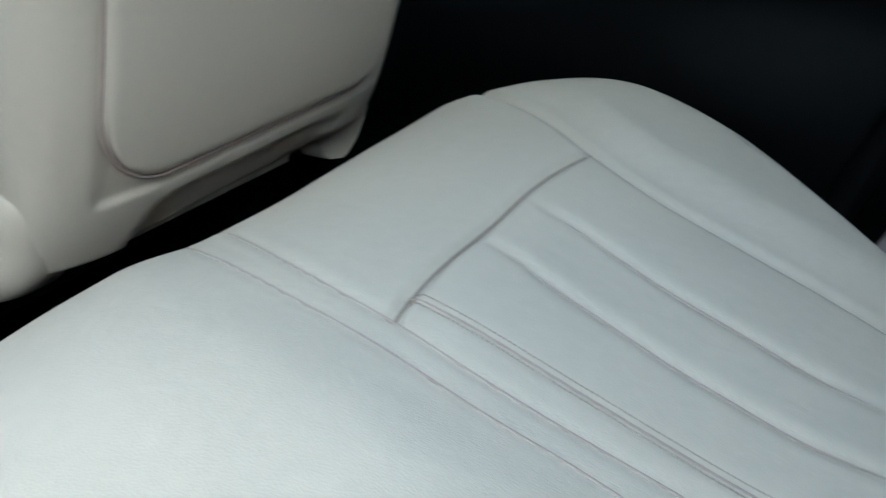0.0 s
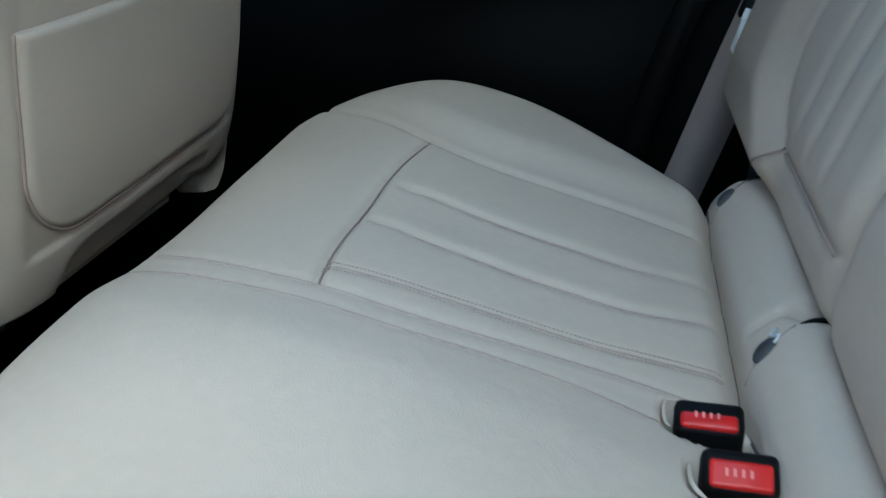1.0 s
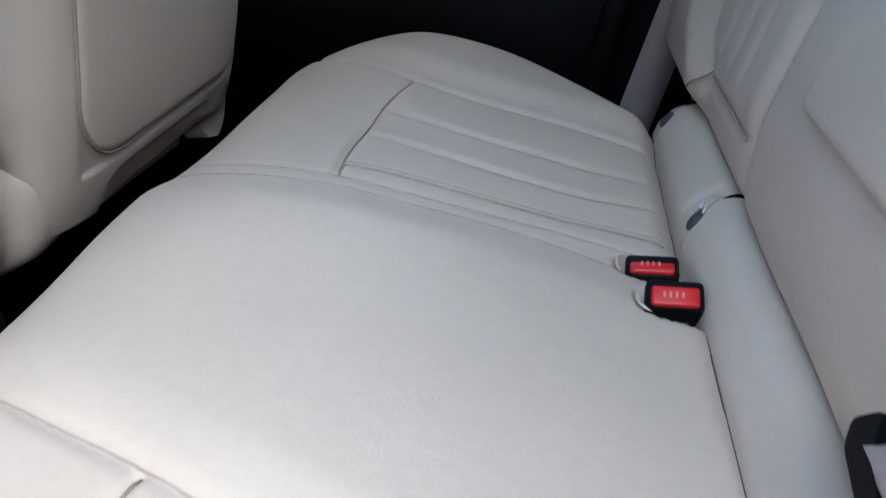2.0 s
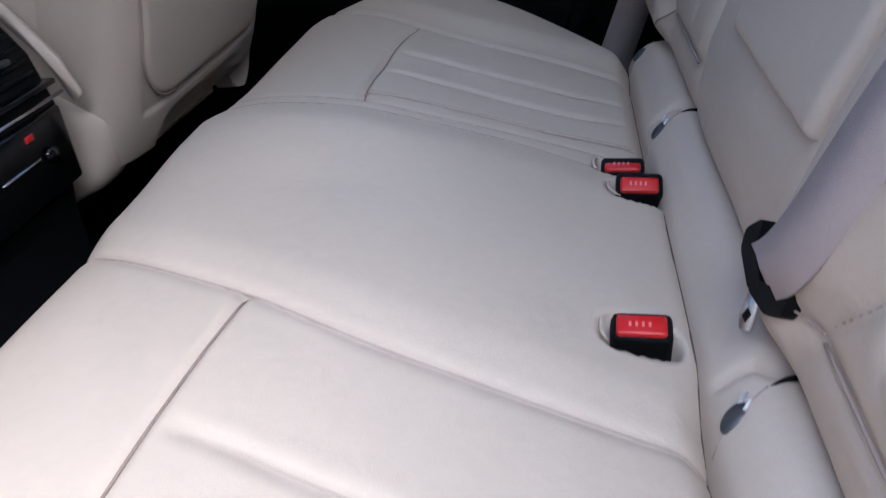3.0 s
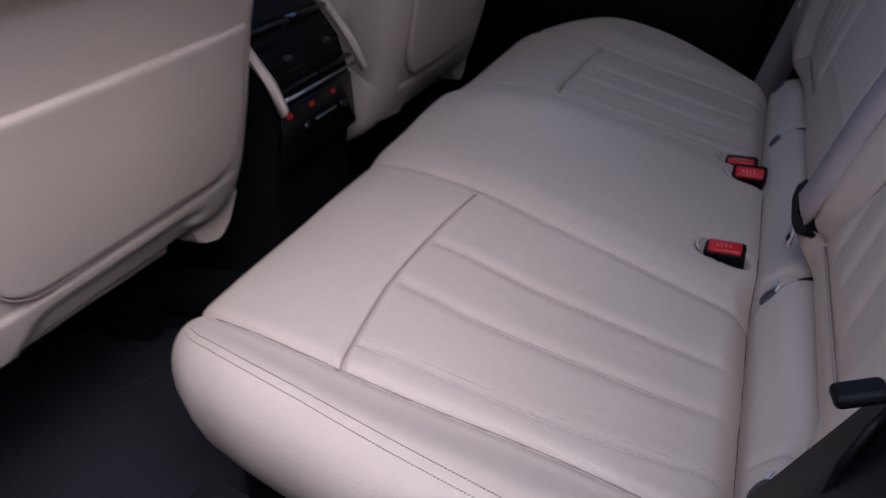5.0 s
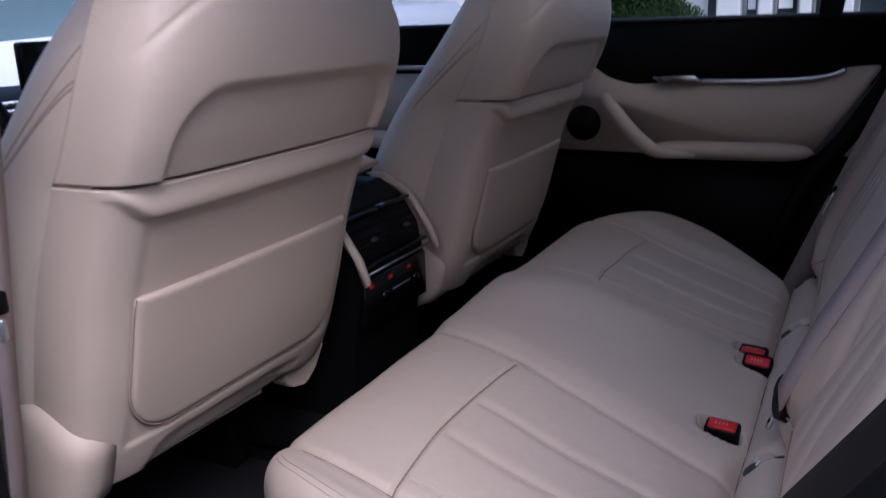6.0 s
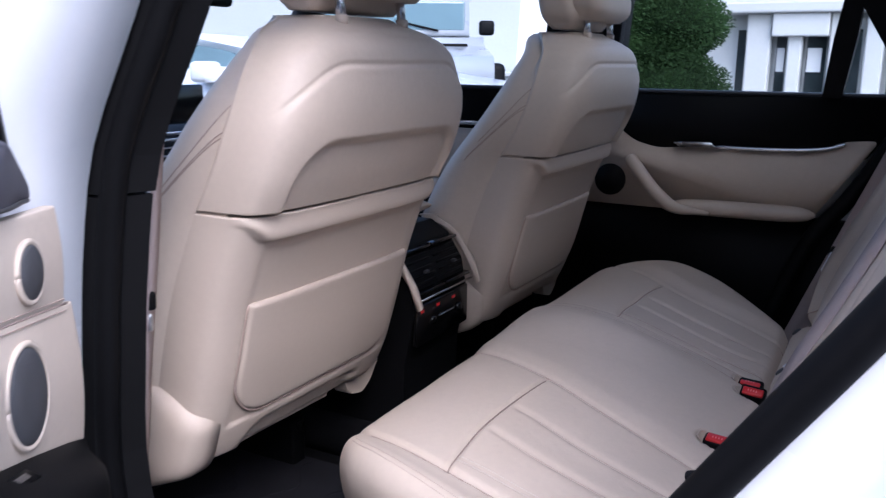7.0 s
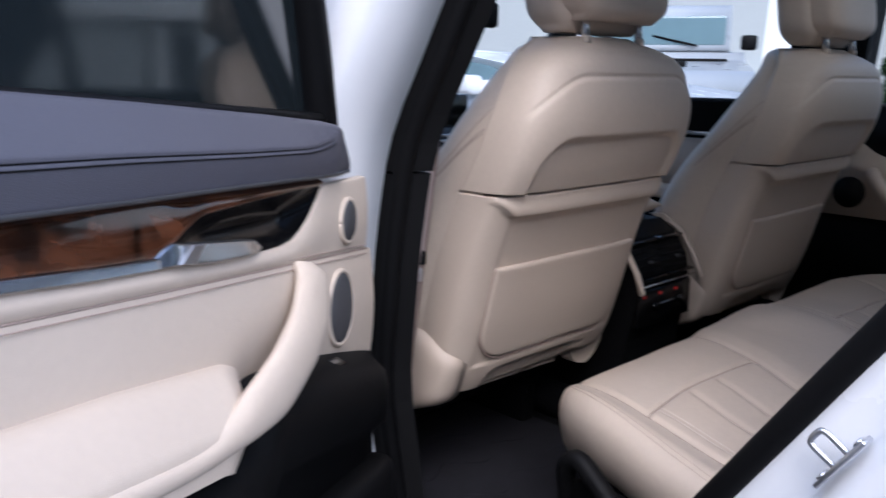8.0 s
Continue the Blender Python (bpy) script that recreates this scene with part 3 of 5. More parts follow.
def front_seat(at, slim=0.0):
    seat = empty("front_seat", "cream leather front seat with hard back shell and map pocket", "car seat", "front seats", at=at)

    flare = curve_of([0.76, 0.9, 1.1, 1.2, 1.28, 1.34, 1.41], [0.03, 0.034, 0.026, 0.014, 0.002, -0.014, -0.03])
    deep = curve_of([0.76, 1.0, 1.2, 1.30, 1.36, 1.41], [0.27, 0.265, 0.24, 0.205, 0.18, 0.165])

    def side(z, t):
        """A place on the side of the seat, from the back (t = 0) to the front."""
        return seat_rear(z) - 0.085 - t * (deep(z) - 0.165), seat_half(z) + flare(z) * step(t, 0, 0.9)

    def seat_ring(z, disp=None, inset=0.0, start=0.0, whole=True):
        half = []
        f = seat_half(z) - inset
        for i in range(46):
            a = math.pi / 2 * i / 45
            x, y = 0.085 * math.cos(a) ** 0.52, f * math.sin(a) ** 0.45
            if disp:
                x += disp(y, z) * min(1, math.cos(a) * 2.5)
            half.append((seat_rear(z) - 0.085 + (min(x, 0.085 - start) if start else x) - inset, y))
        if not whole:
            for t in (0.06, 0.12, 0.18):
                x, y = side(z, t)
                half.append((x, y + 0.001 - inset))
            half.append((half[-1][0] - 0.005, half[-1][1] - 0.006))
            half.append((half[-1][0] - 0.001, 0.0))
            return [Vector((x, y, z)) for x, y in half] + [Vector((x, -y, z)) for x, y in half[-2:0:-1]]
        for i in range(1, 9):
            x, y = side(z, i / 8)
            half.append((x, y - inset))
        x0, y0 = half[-1]
        for i in range(1, 17):
            a = math.pi / 2 * i / 16
            half.append((x0 - (0.08 - inset) * math.sin(a) ** 0.8, y0 * math.cos(a) ** 0.8 if i < 16 else 0.0))
        return [Vector((x, y, z)) for x, y in half] + [Vector((x, -y, z)) for x, y in half[-2:0:-1]]

    def shell_disp(y, z):
        # bevelled rim at the top, shallow field below it
        low = 1.116 + 0.026 * step(abs(y), 0.205, 0.25)
        d = 0.010 * step(z, low, low + 0.005) * (1 - step(z, low + 0.008, 1.1545)) * (1 - 0.5 * step(abs(y), 0.22, 0.25))
        d -= 0.004 * step(0.208 - abs(y), 0, 0.012) * step(z, 0.832, 0.842) * (1 - step(z, 1.104, 1.116))
        brow = 0.824 - 0.05 * (1 - step(y, -0.185, -0.125)) - 0.03 * step(y, 0.100, 0.130)
        d -= 0.014 * (1 - step(z, brow - 0.014, brow))
        return d
    rings = []
    for z in span(0.785, 1.1545, 150):
        d = 0.085
        rings.append(super_ring(seat_rear(z) - d, 0, d, seat_half(z), z, 5.0, 110, shell_disp))
    part("back_shell", loft(rings), cream_shell, seat, "hard cream back shell")

    def arch(y, z, half, top, r):
        """Distance to an upside-down U with rounded shoulders, inside negative."""
        a, b = abs(y) - half + r, z - top + r
        return math.hypot(max(a, 0), max(b, 0)) + min(max(a, b), 0) - r

    def pad_disp(y, z):
        # sunken lower field under an arched step, and a seam along the outline
        d = 0.014 * step(arch(y, z, 0.202, 1.246, 0.060), -0.008, 0.007)
        w = arch(y / seat_half(z) * 0.235, z, 0.222 + 0.05 * (1 - step(z, 1.16, 1.34)), 1.346, 0.085)
        return d - 0.0025 * bell(z - 1.386, 0.0022) - 0.005 * bell(w, 0.0045) - 0.003 * step(w, 0.0, 0.01)
    rings = [seat_ring(1.1575, inset=0.010, whole=False)]
    for z in span(1.159, 1.410, 110):
        k = max(0, (z - 1.375) / 0.036)
        rings.append(seat_ring(z, pad_disp, 0.022 * (1 - math.sqrt(max(0, 1 - k * k))), whole=False))
    part("upper_pad", loft(rings), leather, seat, "padded cream upper back")
    # front padding with side bolsters, continuing the pad downwards
    rings = [seat_ring(z, None, 0.003 + 0.024 * (1 - math.sqrt(max(0, 1 - max(0, (z - 1.372) / 0.037) ** 2))), 0.050) for z in span(0.76, 1.408, 80)]
    part("front_padding", loft(rings), leather, seat, "cream leather front padding")
    for z0 in (1.300, 1.266, 1.259):
        pts = []
        for t in span(0.02, 1, 24):
            z = z0 - 0.015 * t - 0.10 * t ** 3
            x, y = side(z, t)
            pts.append((x, -y + 0.0027, z))
        part("seam", tube(pts, 0.0008, 6), leather_seam, seat)
    # map pocket panel
    def pocket(u, v):
        y, dy = u
        z, dz = v
        bow = 0.085 * (1 - (1 - min(1, abs(y) / seat_half(z)) ** 5.0) ** 0.2)
        return Vector((seat_rear(z) + 0.0045 - bow - (dy ** 3 + dz ** 3) ** (1 / 3), y, z))
    edge = [(0.0, 0.016)] + [(0.008 * (1 - math.cos(a)), 0.008 * (1 - math.sin(a))) for a in span(0, math.pi / 2, 5)]
    us = [(-0.204 + o, d) for o, d in edge] + [(y, 0) for y in span(-0.193, 0.193, 34)] + [(0.204 - o, d) for o, d in reversed(edge)]
    vs = [(0.845 + o, d) for o, d in edge] + [(z, 0) for z in span(0.858, 1.014, 24)] + [(1.027 - o, d) for o, d in reversed(edge)]
    bm = bmesh.new()

    def pocket_rounded(u, v):
        (y, dy), (z, dz) = u, v
        r = 0.07
        for s in (-1, 1):
            a, b = s * y - (0.204 - r), (0.845 + r) - z
            if a > 0 and b > 0:
                a, b = a / r, b / r
                y, z = s * (0.204 - r + a * math.sqrt(1 - b * b / 2) * r), 0.845 + r - b * math.sqrt(1 - a * a / 2) * r
        return pocket((y, dy), (z, dz))
    sheet(pocket_rounded, us, vs, bm)
    pouch = part("map_pocket", bm, cream_shell, seat, "cream map pocket panel with rounded lower corners")
    rim = [(-0.205, 1.026 - 0.11 * t) for t in span(0, 1, 10)] + [(-0.135 - 0.07 * math.cos(a), 0.914 - 0.07 * math.sin(a)) for a in span(0.1, math.pi / 2, 10)]
    rim += [(-y, z) for y, z in reversed(rim)]
    # darker bead round the pocket stands for the shadow in its gap
    part("pocket_gap_shade", tube([pocket((y, 0.004), (z, 0)) for y, z in rim], 0.0017, 6), leather_seam, pouch)
    # hook and side cover under the shell
    part("corner_hook", prism(rounded([(0.122, 0.806), (0.145, 0.755), (0.188, 0.744), (0.216, 0.760), (0.248, 0.800), (0.2, 0.83)], 0.010), 0.030, "x", 0.006, -0.412), cream_shell, seat, smooth=False)
    part("lower_flap", prism(rounded([(-0.215, 0.800), (-0.185, 0.772), (0.105, 0.766), (0.115, 0.800)], 0.008), 0.034, "x", 0.008, -0.431), cream_shell, seat, "cream flap under the back shell", smooth=False)
    out = rounded([(-0.345, 0.856), (-0.372, 0.772), (-0.470, 0.730), (-0.62, 0.72), (-0.85, 0.74), (-0.85, 0.80), (-0.60, 0.87), (-0.475, 0.902), (-0.425, 0.908), (-0.380, 0.885)], 0.03)
    bm = domed(out, 0.055, "y", 0.0)
    turned(bm, Matrix.Translation((-slim, -0.215 + slim * 0.5, 0)) @ Matrix.Diagonal((1, -1, 1, 1)))
    part("recliner_cover", bm, cream_shell, seat, "cream recliner side cover")
    rings = []
    for x in span(-1.10, -0.62, 20):
        t = (x + 1.10) / 0.48
        zt = 0.80 + 0.02 * (1 - t)
        ring = []
        for k in range(40):
            a = 2 * math.pi * k / 40
            ring.append(Vector((x, 0.25 * math.copysign(abs(math.cos(a)) ** 0.5, math.cos(a)), zt - 0.07 + 0.075 * math.copysign(abs(math.sin(a)) ** 0.5, math.sin(a)))))
        rings.append(ring)
    part("seat_cushion", loft(rings), leather, seat)
    part("seat_frame", box((-1.05, -0.20, FLOOR + 0.10), (-0.56, 0.20, 0.70), 0.02), black_plastic, seat)
    for s in (-1, 1):
        part("seat_rail", box((-1.0, s * 0.19 - 0.02, FLOOR), (-0.535, s * 0.19 + 0.02, FLOOR + 0.105), 0.006), black_plastic, seat)
        part("rail_end", box((-0.536, s * 0.19 - 0.008, FLOOR + 0.082), (-0.526, s * 0.19 + 0.008, FLOOR + 0.100), 0.003), black_plastic, seat)
    # headrest: rear block and wider front cushion
    def pillow(cx, hx, hy, z0, z1, n):
        rings = []
        for t in span(0, 1, 30):
            k = (1 - abs(2 * t - 1) ** 7.0) ** 0.3 if 0 < t < 1 else 0.3
            rings.append(super_ring(cx - 0.03 * t, 0, hx * max(k, 0.55), hy * max(k, 0.82) * (0.93 + 0.07 * t), z0 + (z1 - z0) * t, n, 72))
        return loft(rings)
    rest = part("headrest", pillow(-0.238, 0.060, 0.134, 1.434, 1.625, 5.0), leather, seat, "cream leather headrest")
    part("headrest_front", pillow(-0.276, 0.050, 0.145, 1.416, 1.635, 4.0), leather, rest, "front cushion of the headrest")
    for y in (-0.078, 0.078):
        part("headrest_post", tube([(-0.226, y, 1.39), (-0.232, y, 1.46)], 0.0068, 14), chrome, seat, "chrome post")
        part("post_sleeve", tube([(-0.226, y, 1.396), (-0.2265, y, 1.4095)], 0.0088, 14), cream_shell, seat)
    return seat


front_seat(pose(0, -0.356, 0))
front_seat(Matrix.Translation((-0.382, 0.432, 0.755)) @ pose(0, 0, 0, 0, 0.6, 0) @ Matrix.Translation((0.45, 0, -0.75)), 0.015)

# ---- centre console ----
def console():
    unit = empty("centre_console", "gloss black rear console with air vents and climate panel, cream sides", "console")
    y0, y1 = -0.094, 0.138

    def face_x(z):
        return lerp(z, [0.55, 0.78, 0.885, 0.95, 1.0, 1.03], [-0.335, -0.325, -0.305, -0.318, -0.350, -0.40])
    # main body
    rings = [[(face_x(z) - 0.012, y0 + 0.006, z), (face_x(z) - 0.012, y1 - 0.006, z), (-1.0, y1 - 0.006, z), (-1.0, y0 + 0.006, z)] for z in (FLOOR, 0.78, 0.885, 0.95, 1.0, 1.025)]
    part("console_body", loft(rings), black_plastic, unit, smooth=False)
    # vent frame with slats
    for a, b in ((y0 + 0.008, 0.020), (0.026, y1 - 0.008)):
        vent = part("air_vent", box((face_x(0.918) - 0.012, a, 0.918), (face_x(0.918) + 0.004, b, 0.924), 0.002), gloss_black, unit, "gloss black air vent")
        part("vent_frame", box((face_x(0.992) - 0.012, a, 0.992), (face_x(0.992) + 0.004, b, 0.998), 0.002), gloss_black, vent)
        for z in span(0.933, 0.984, 5):
            part("vent_slat", box((face_x(z) - 0.016, a + 0.006, z - 0.0022), (face_x(z) - 0.0085, b - 0.006, z + 0.0022), 0.001), black_plastic, vent)
        part("vent_tab", box((face_x(0.955) - 0.004, (a + b) / 2 - 0.007, 0.952), (face_x(0.955) + 0.005, (a + b) / 2 + 0.007, 0.958), 0.002), grey_plastic, vent, "small grey slider")
    part("trim_strip", tube([(face_x(0.908) + 0.002, y0 + 0.004, 0.908), (face_x(0.908) + 0.002, y1 - 0.004, 0.908)], 0.0022, 8), chrome, unit, "thin chrome strip")
    panel = part("climate_panel", box((face_x(0.84) - 0.012, y0 + 0.01, 0.815), (face_x(0.84) + 0.002, y1 - 0.01, 0.897), 0.004), gloss_black, unit, "climate panel")
    for y in (-0.064, -0.002, 0.062):
        part("indicator", box((face_x(0.84), y - 0.007, 0.880), (face_x(0.84) + 0.0026, y + 0.007, 0.887), 0.001), red_button, panel, "dull red indicator")
    for y in (-0.022, 0.086):
        part("dial", turned(tube([(0, 0, 0), (0.012, 0, 0)], 0.009, 18), Matrix.Translation((face_x(0.84) - 0.006, y, 0.856))), gloss_black, panel, "small black dial")
    part("switch_bar", box((face_x(0.84) + 0.001, 0.002, 0.858), (face_x(0.84) + 0.004, 0.066, 0.861), 0.001), chrome, panel)
    # cream cheeks beside the black face
    for y, s in ((y0, -1), (y1, 1)):
        out = rounded([(-0.44, 1.030), (-0.40, 1.033), (-0.345, 1.00), (-0.305, 0.94), (-0.291, 0.900), (-0.301, 0.893), (-0.318, 0.94), (-0.358, 0.992), (-0.40, 1.018)], 0.006)
        part("side_cheek", turned(prism(out, 0.009 * s, "y", 0.0, 0), Matrix.Translation((0, y, 0))), cream_shell, unit, "cream side cheek")
    # padded lid
    rings = []
    for x in span(-0.80, -0.40, 14):
        t = (x + 0.80) / 0.40
        k = min(1, math.sqrt(max(0.05, 1 - max(0, (t - 0.8) / 0.2) ** 2)))
        rings.append([Vector((x, 0.022 + 0.105 * math.copysign(abs(math.cos(a)) ** 0.6, math.cos(a)), 1.055 + 0.030 * k * math.copysign(abs(math.sin(a)) ** 0.7, math.sin(a)))) for a in [2 * math.pi * i / 32 for i in range(32)]])
    part("armrest_lid", loft(rings), leather, unit, "padded cream armrest lid")


console()


# ---- doors on the far side ----
def far_door(name, x0, x1, rear):
    door = empty(name, "closed door with black top, cream leather panel and padded armrest", "car door", "far side doors", kind="")
    y = 0.745
    # panels
    out = [(x0, 0.49), (x1 - 0.10 if rear else x1, 0.49), (x1 - 0.02, 0.985), (x0, 0.985)]
    part("lower_panel", prism(rounded(out, 0.02), 0.05, "y", 0.0, y + 0.012), black_plastic, door, "black lower panel")
    if rear:
        out = [(x0, 0.988), (0.285, 0.985), (0.335, 1.06), (0.415, 1.182), (0.34, 1.176), (0.30, 1.158), (0.05, 1.150), (-0.09, 1.140), (-0.15, 1.155), (-0.19, 1.185), (x0, 1.19)]
    else:
        out = [(x0, 0.988), (x1, 0.988), (x1, 1.165), (x0, 1.165)]
    part("cream_panel", prism(rounded(out, 0.02), 0.03, "y", 0.0, y + 0.002), leather, door, "cream leather door panel")
    out = [(x0, 1.135), (x1 - 0.04, 1.135), (x1, 1.20), (x1, 1.278), (x0, 1.272)]
    part("upper_pad", prism(rounded(out, 0.012), 0.045, "y", 0.0, y + 0.012), black_plastic, door, "black padded door top")
    part("sill_strip", box((x0, y + 0.045, 1.272), (x1 + 0.25 if rear else x1, y + 0.075, 1.284), 0.003), rubber, door)
    part("sill_trim", box((x0, y + 0.020, 1.276), (x1 + 0.05 if rear else x1, y + 0.050, 1.286), 0.004), grey_plastic, door, "grey window sill strip")
    part("outer_panel", box((x0, y + 0.066, 0.50), (x1, y + 0.11, 1.262), 0.01), white_paint, door)
    if rear:
        part("lock_pin", tube([(0.063, y + 0.03, 1.272), (0.063, y + 0.03, 1.294)], 0.006, 12), black_plastic, door, "black lock pin")
        pts = smooth_path([(0.058, y - 0.002, 1.150), (0.15, y - 0.004, 1.150), (0.25, y - 0.004, 1.153), (0.31, y - 0.002, 1.160), (0.345, y, 1.172)])
        part("trim_strip", tube(pts, 0.0050, 8), chrome, door, "thin chrome strip")
        out = rounded([(-0.045, 1.158), (0.045, 1.162), (0.062, 1.150), (-0.030, 1.147)], 0.004)
        part("door_handle", prism(out, -0.014, "y", 0.0, y), chrome, door, "satin chrome door handle")
        speaker = part("speaker_grille", turned(tube([(0, 0, 0), (0, -0.005, 0)], 0.0415, 40), Matrix.Translation((-0.206, y + 0.004, 1.051))), black_plastic, door, "round black speaker grille")
        pts = smooth_path([(-0.152, y - 0.004, 1.108), (-0.125, y - 0.030, 1.085), (-0.07, y - 0.045, 1.030), (-0.02, y - 0.045, 0.997), (0.06, y - 0.035, 0.990)])
        part("pull_handle", tube(pts, 0.017, 14, taper=lambda t: 1 - 0.6 * step(t, 0.6, 1.0)), cream_shell, door, "cream pull handle")
        rings = []
        for x in span(-0.045, 0.298, 24):
            t = (x + 0.045) / 0.343
            k = max(0.05, (1 - abs(2 * t - 1) ** 6)) ** 0.5
            rings.append([Vector((x, y - 0.012 - 0.030 * k * math.cos(a), 0.998 + 0.020 * k * math.sin(a) + 0.004 * t)) for a in [2 * math.pi * i / 24 for i in range(24)]])
        part("armrest", loft(rings), leather, door, "padded cream armrest")
    else:
        part("trim_strip", tube([(x0, y - 0.002, 1.178), (x1, y - 0.002, 1.182)], 0.006, 8), chrome, door)
        part("armrest", box((x0 + 0.1, y - 0.04, 0.975), (x1 - 0.2, y + 0.01, 1.02), 0.018, 4), leather, door)
    return door


far_door("rear_door", -0.415, 0.43, True)
far_door("front_door", -1.35, -0.50, False)

glass = bpy.data.materials.new("window_glass")
glass.use_nodes = True
gn = glass.node_tree
gb = gn.nodes["Principled BSDF"]
gb.inputs["Transmission Weight"].default_value, gb.inputs["Roughness"].default_value, gb.inputs["IOR"].default_value = 1.0, 0.0, 1.0
gb.inputs["Base Color"].default_value = (0.31, 0.332, 0.33, 1)
roof_glass = glass.copy()
roof_glass.name = "dark_roof_glass"
roof_glass.node_tree.nodes["Principled BSDF"].inputs["Base Color"].default_value = (0.027, 0.030, 0.030, 1)


def pane(name, corners, label, mat=glass):
    bm = bmesh.new()
    bm.faces.new([bm.verts.new(c) for c in corners])
    ob = solid(name, bm, mat, label, "window", "car windows", smooth=False)
    return ob


# far side windows: door glass, divider bar and quarter light
pane("side_window", [(-0.40, 0.775, 1.28), (0.300, 0.775, 1.28), (0.335, 0.69, 1.74), (-0.36, 0.69, 1.72)], "clear rear side window glass")
pane("quarter_window", [(0.325, 0.775, 1.28), (0.48, 0.775, 1.28), (0.35, 0.737, 1.50), (0.335, 0.737, 1.50)], "small rear quarter window glass")
pane("front_window", [(-1.25, -0.79, 1.27), (-0.42, -0.79, 1.27), (-0.36, -0.69, 1.72), (-0.80, -0.69, 1.72)], "tinted near front window glass")
pane("rear_window", [(1.16, -0.70, 1.27), (1.16, 0.70, 1.27), (1.06, 0.62, 1.78), (1.06, -0.62, 1.78)], "dark tinted rear window glass", roof_glass)
# unseen pane added for light; its dark tint sets how much falls in
pane("added_roof_window", [(SKY_X[0] - 0.01, -SKY_Y - 0.01, 1.835), (SKY_X[1] + 0.01, -SKY_Y - 0.01, 1.835), (SKY_X[1] + 0.01, SKY_Y + 0.01, 1.835), (SKY_X[0] - 0.01, SKY_Y + 0.01, 1.835)], "tinted glass pane in the added, unseen roof opening", roof_glass)
pane("front_window", [(-1.25, 0.775, 1.27), (-0.50, 0.775, 1.28), (-0.44, 0.69, 1.72), (-0.80, 0.69, 1.72)], "clear front side window glass")


def far_frames():
    bm = loft([[(a, 0.745, z0), (b, 0.745, z0), (b, 0.80, z0), (a, 0.80, z0)] for a, b, z0 in ((0.284, 0.326, 1.275), (0.298, 0.346, 1.412), (0.311, 0.352, 1.49), (0.325, 0.36, 1.62), (0.33, 0.37, 1.76))])
    for v in bm.verts:
        v.co.y -= max(0, v.co.z - 1.28) * 0.17
    solid("window_divider", bm, rubber, "black bar between door window and quarter window", "window frame", kind="structure", smooth=False)
    bm = loft([[(a, 0.74, z0), (0.80, 0.74, z0), (0.80, 0.82, z0), (a, 0.82, z0)] for a, z0 in ((0.40, 0.60), (0.43, 1.18), (0.465, 1.285), (0.405, 1.385), (0.344, 1.485), (0.335, 1.76))])
    for v in bm.verts:
        v.co.y -= max(0, v.co.z - 1.28) * 0.17
    solid("rear_quarter_trim", bm, trim_grey, "dark trim panel behind the far rear door", "car trim", kind="structure", smooth=False)
    # dark rubber seal along the slanted rear edge of the door
    bm = tube(smooth_path([(0.20, 0.735, 0.70), (0.285, 0.735, 0.93), (0.36, 0.735, 1.04), (0.435, 0.735, 1.17), (0.49, 0.735, 1.27), (0.52, 0.72, 1.36)]), 0.020, 10)
    solid("door_seal", bm, rubber, "black rubber door seal on the far side", "door seal")


far_frames()


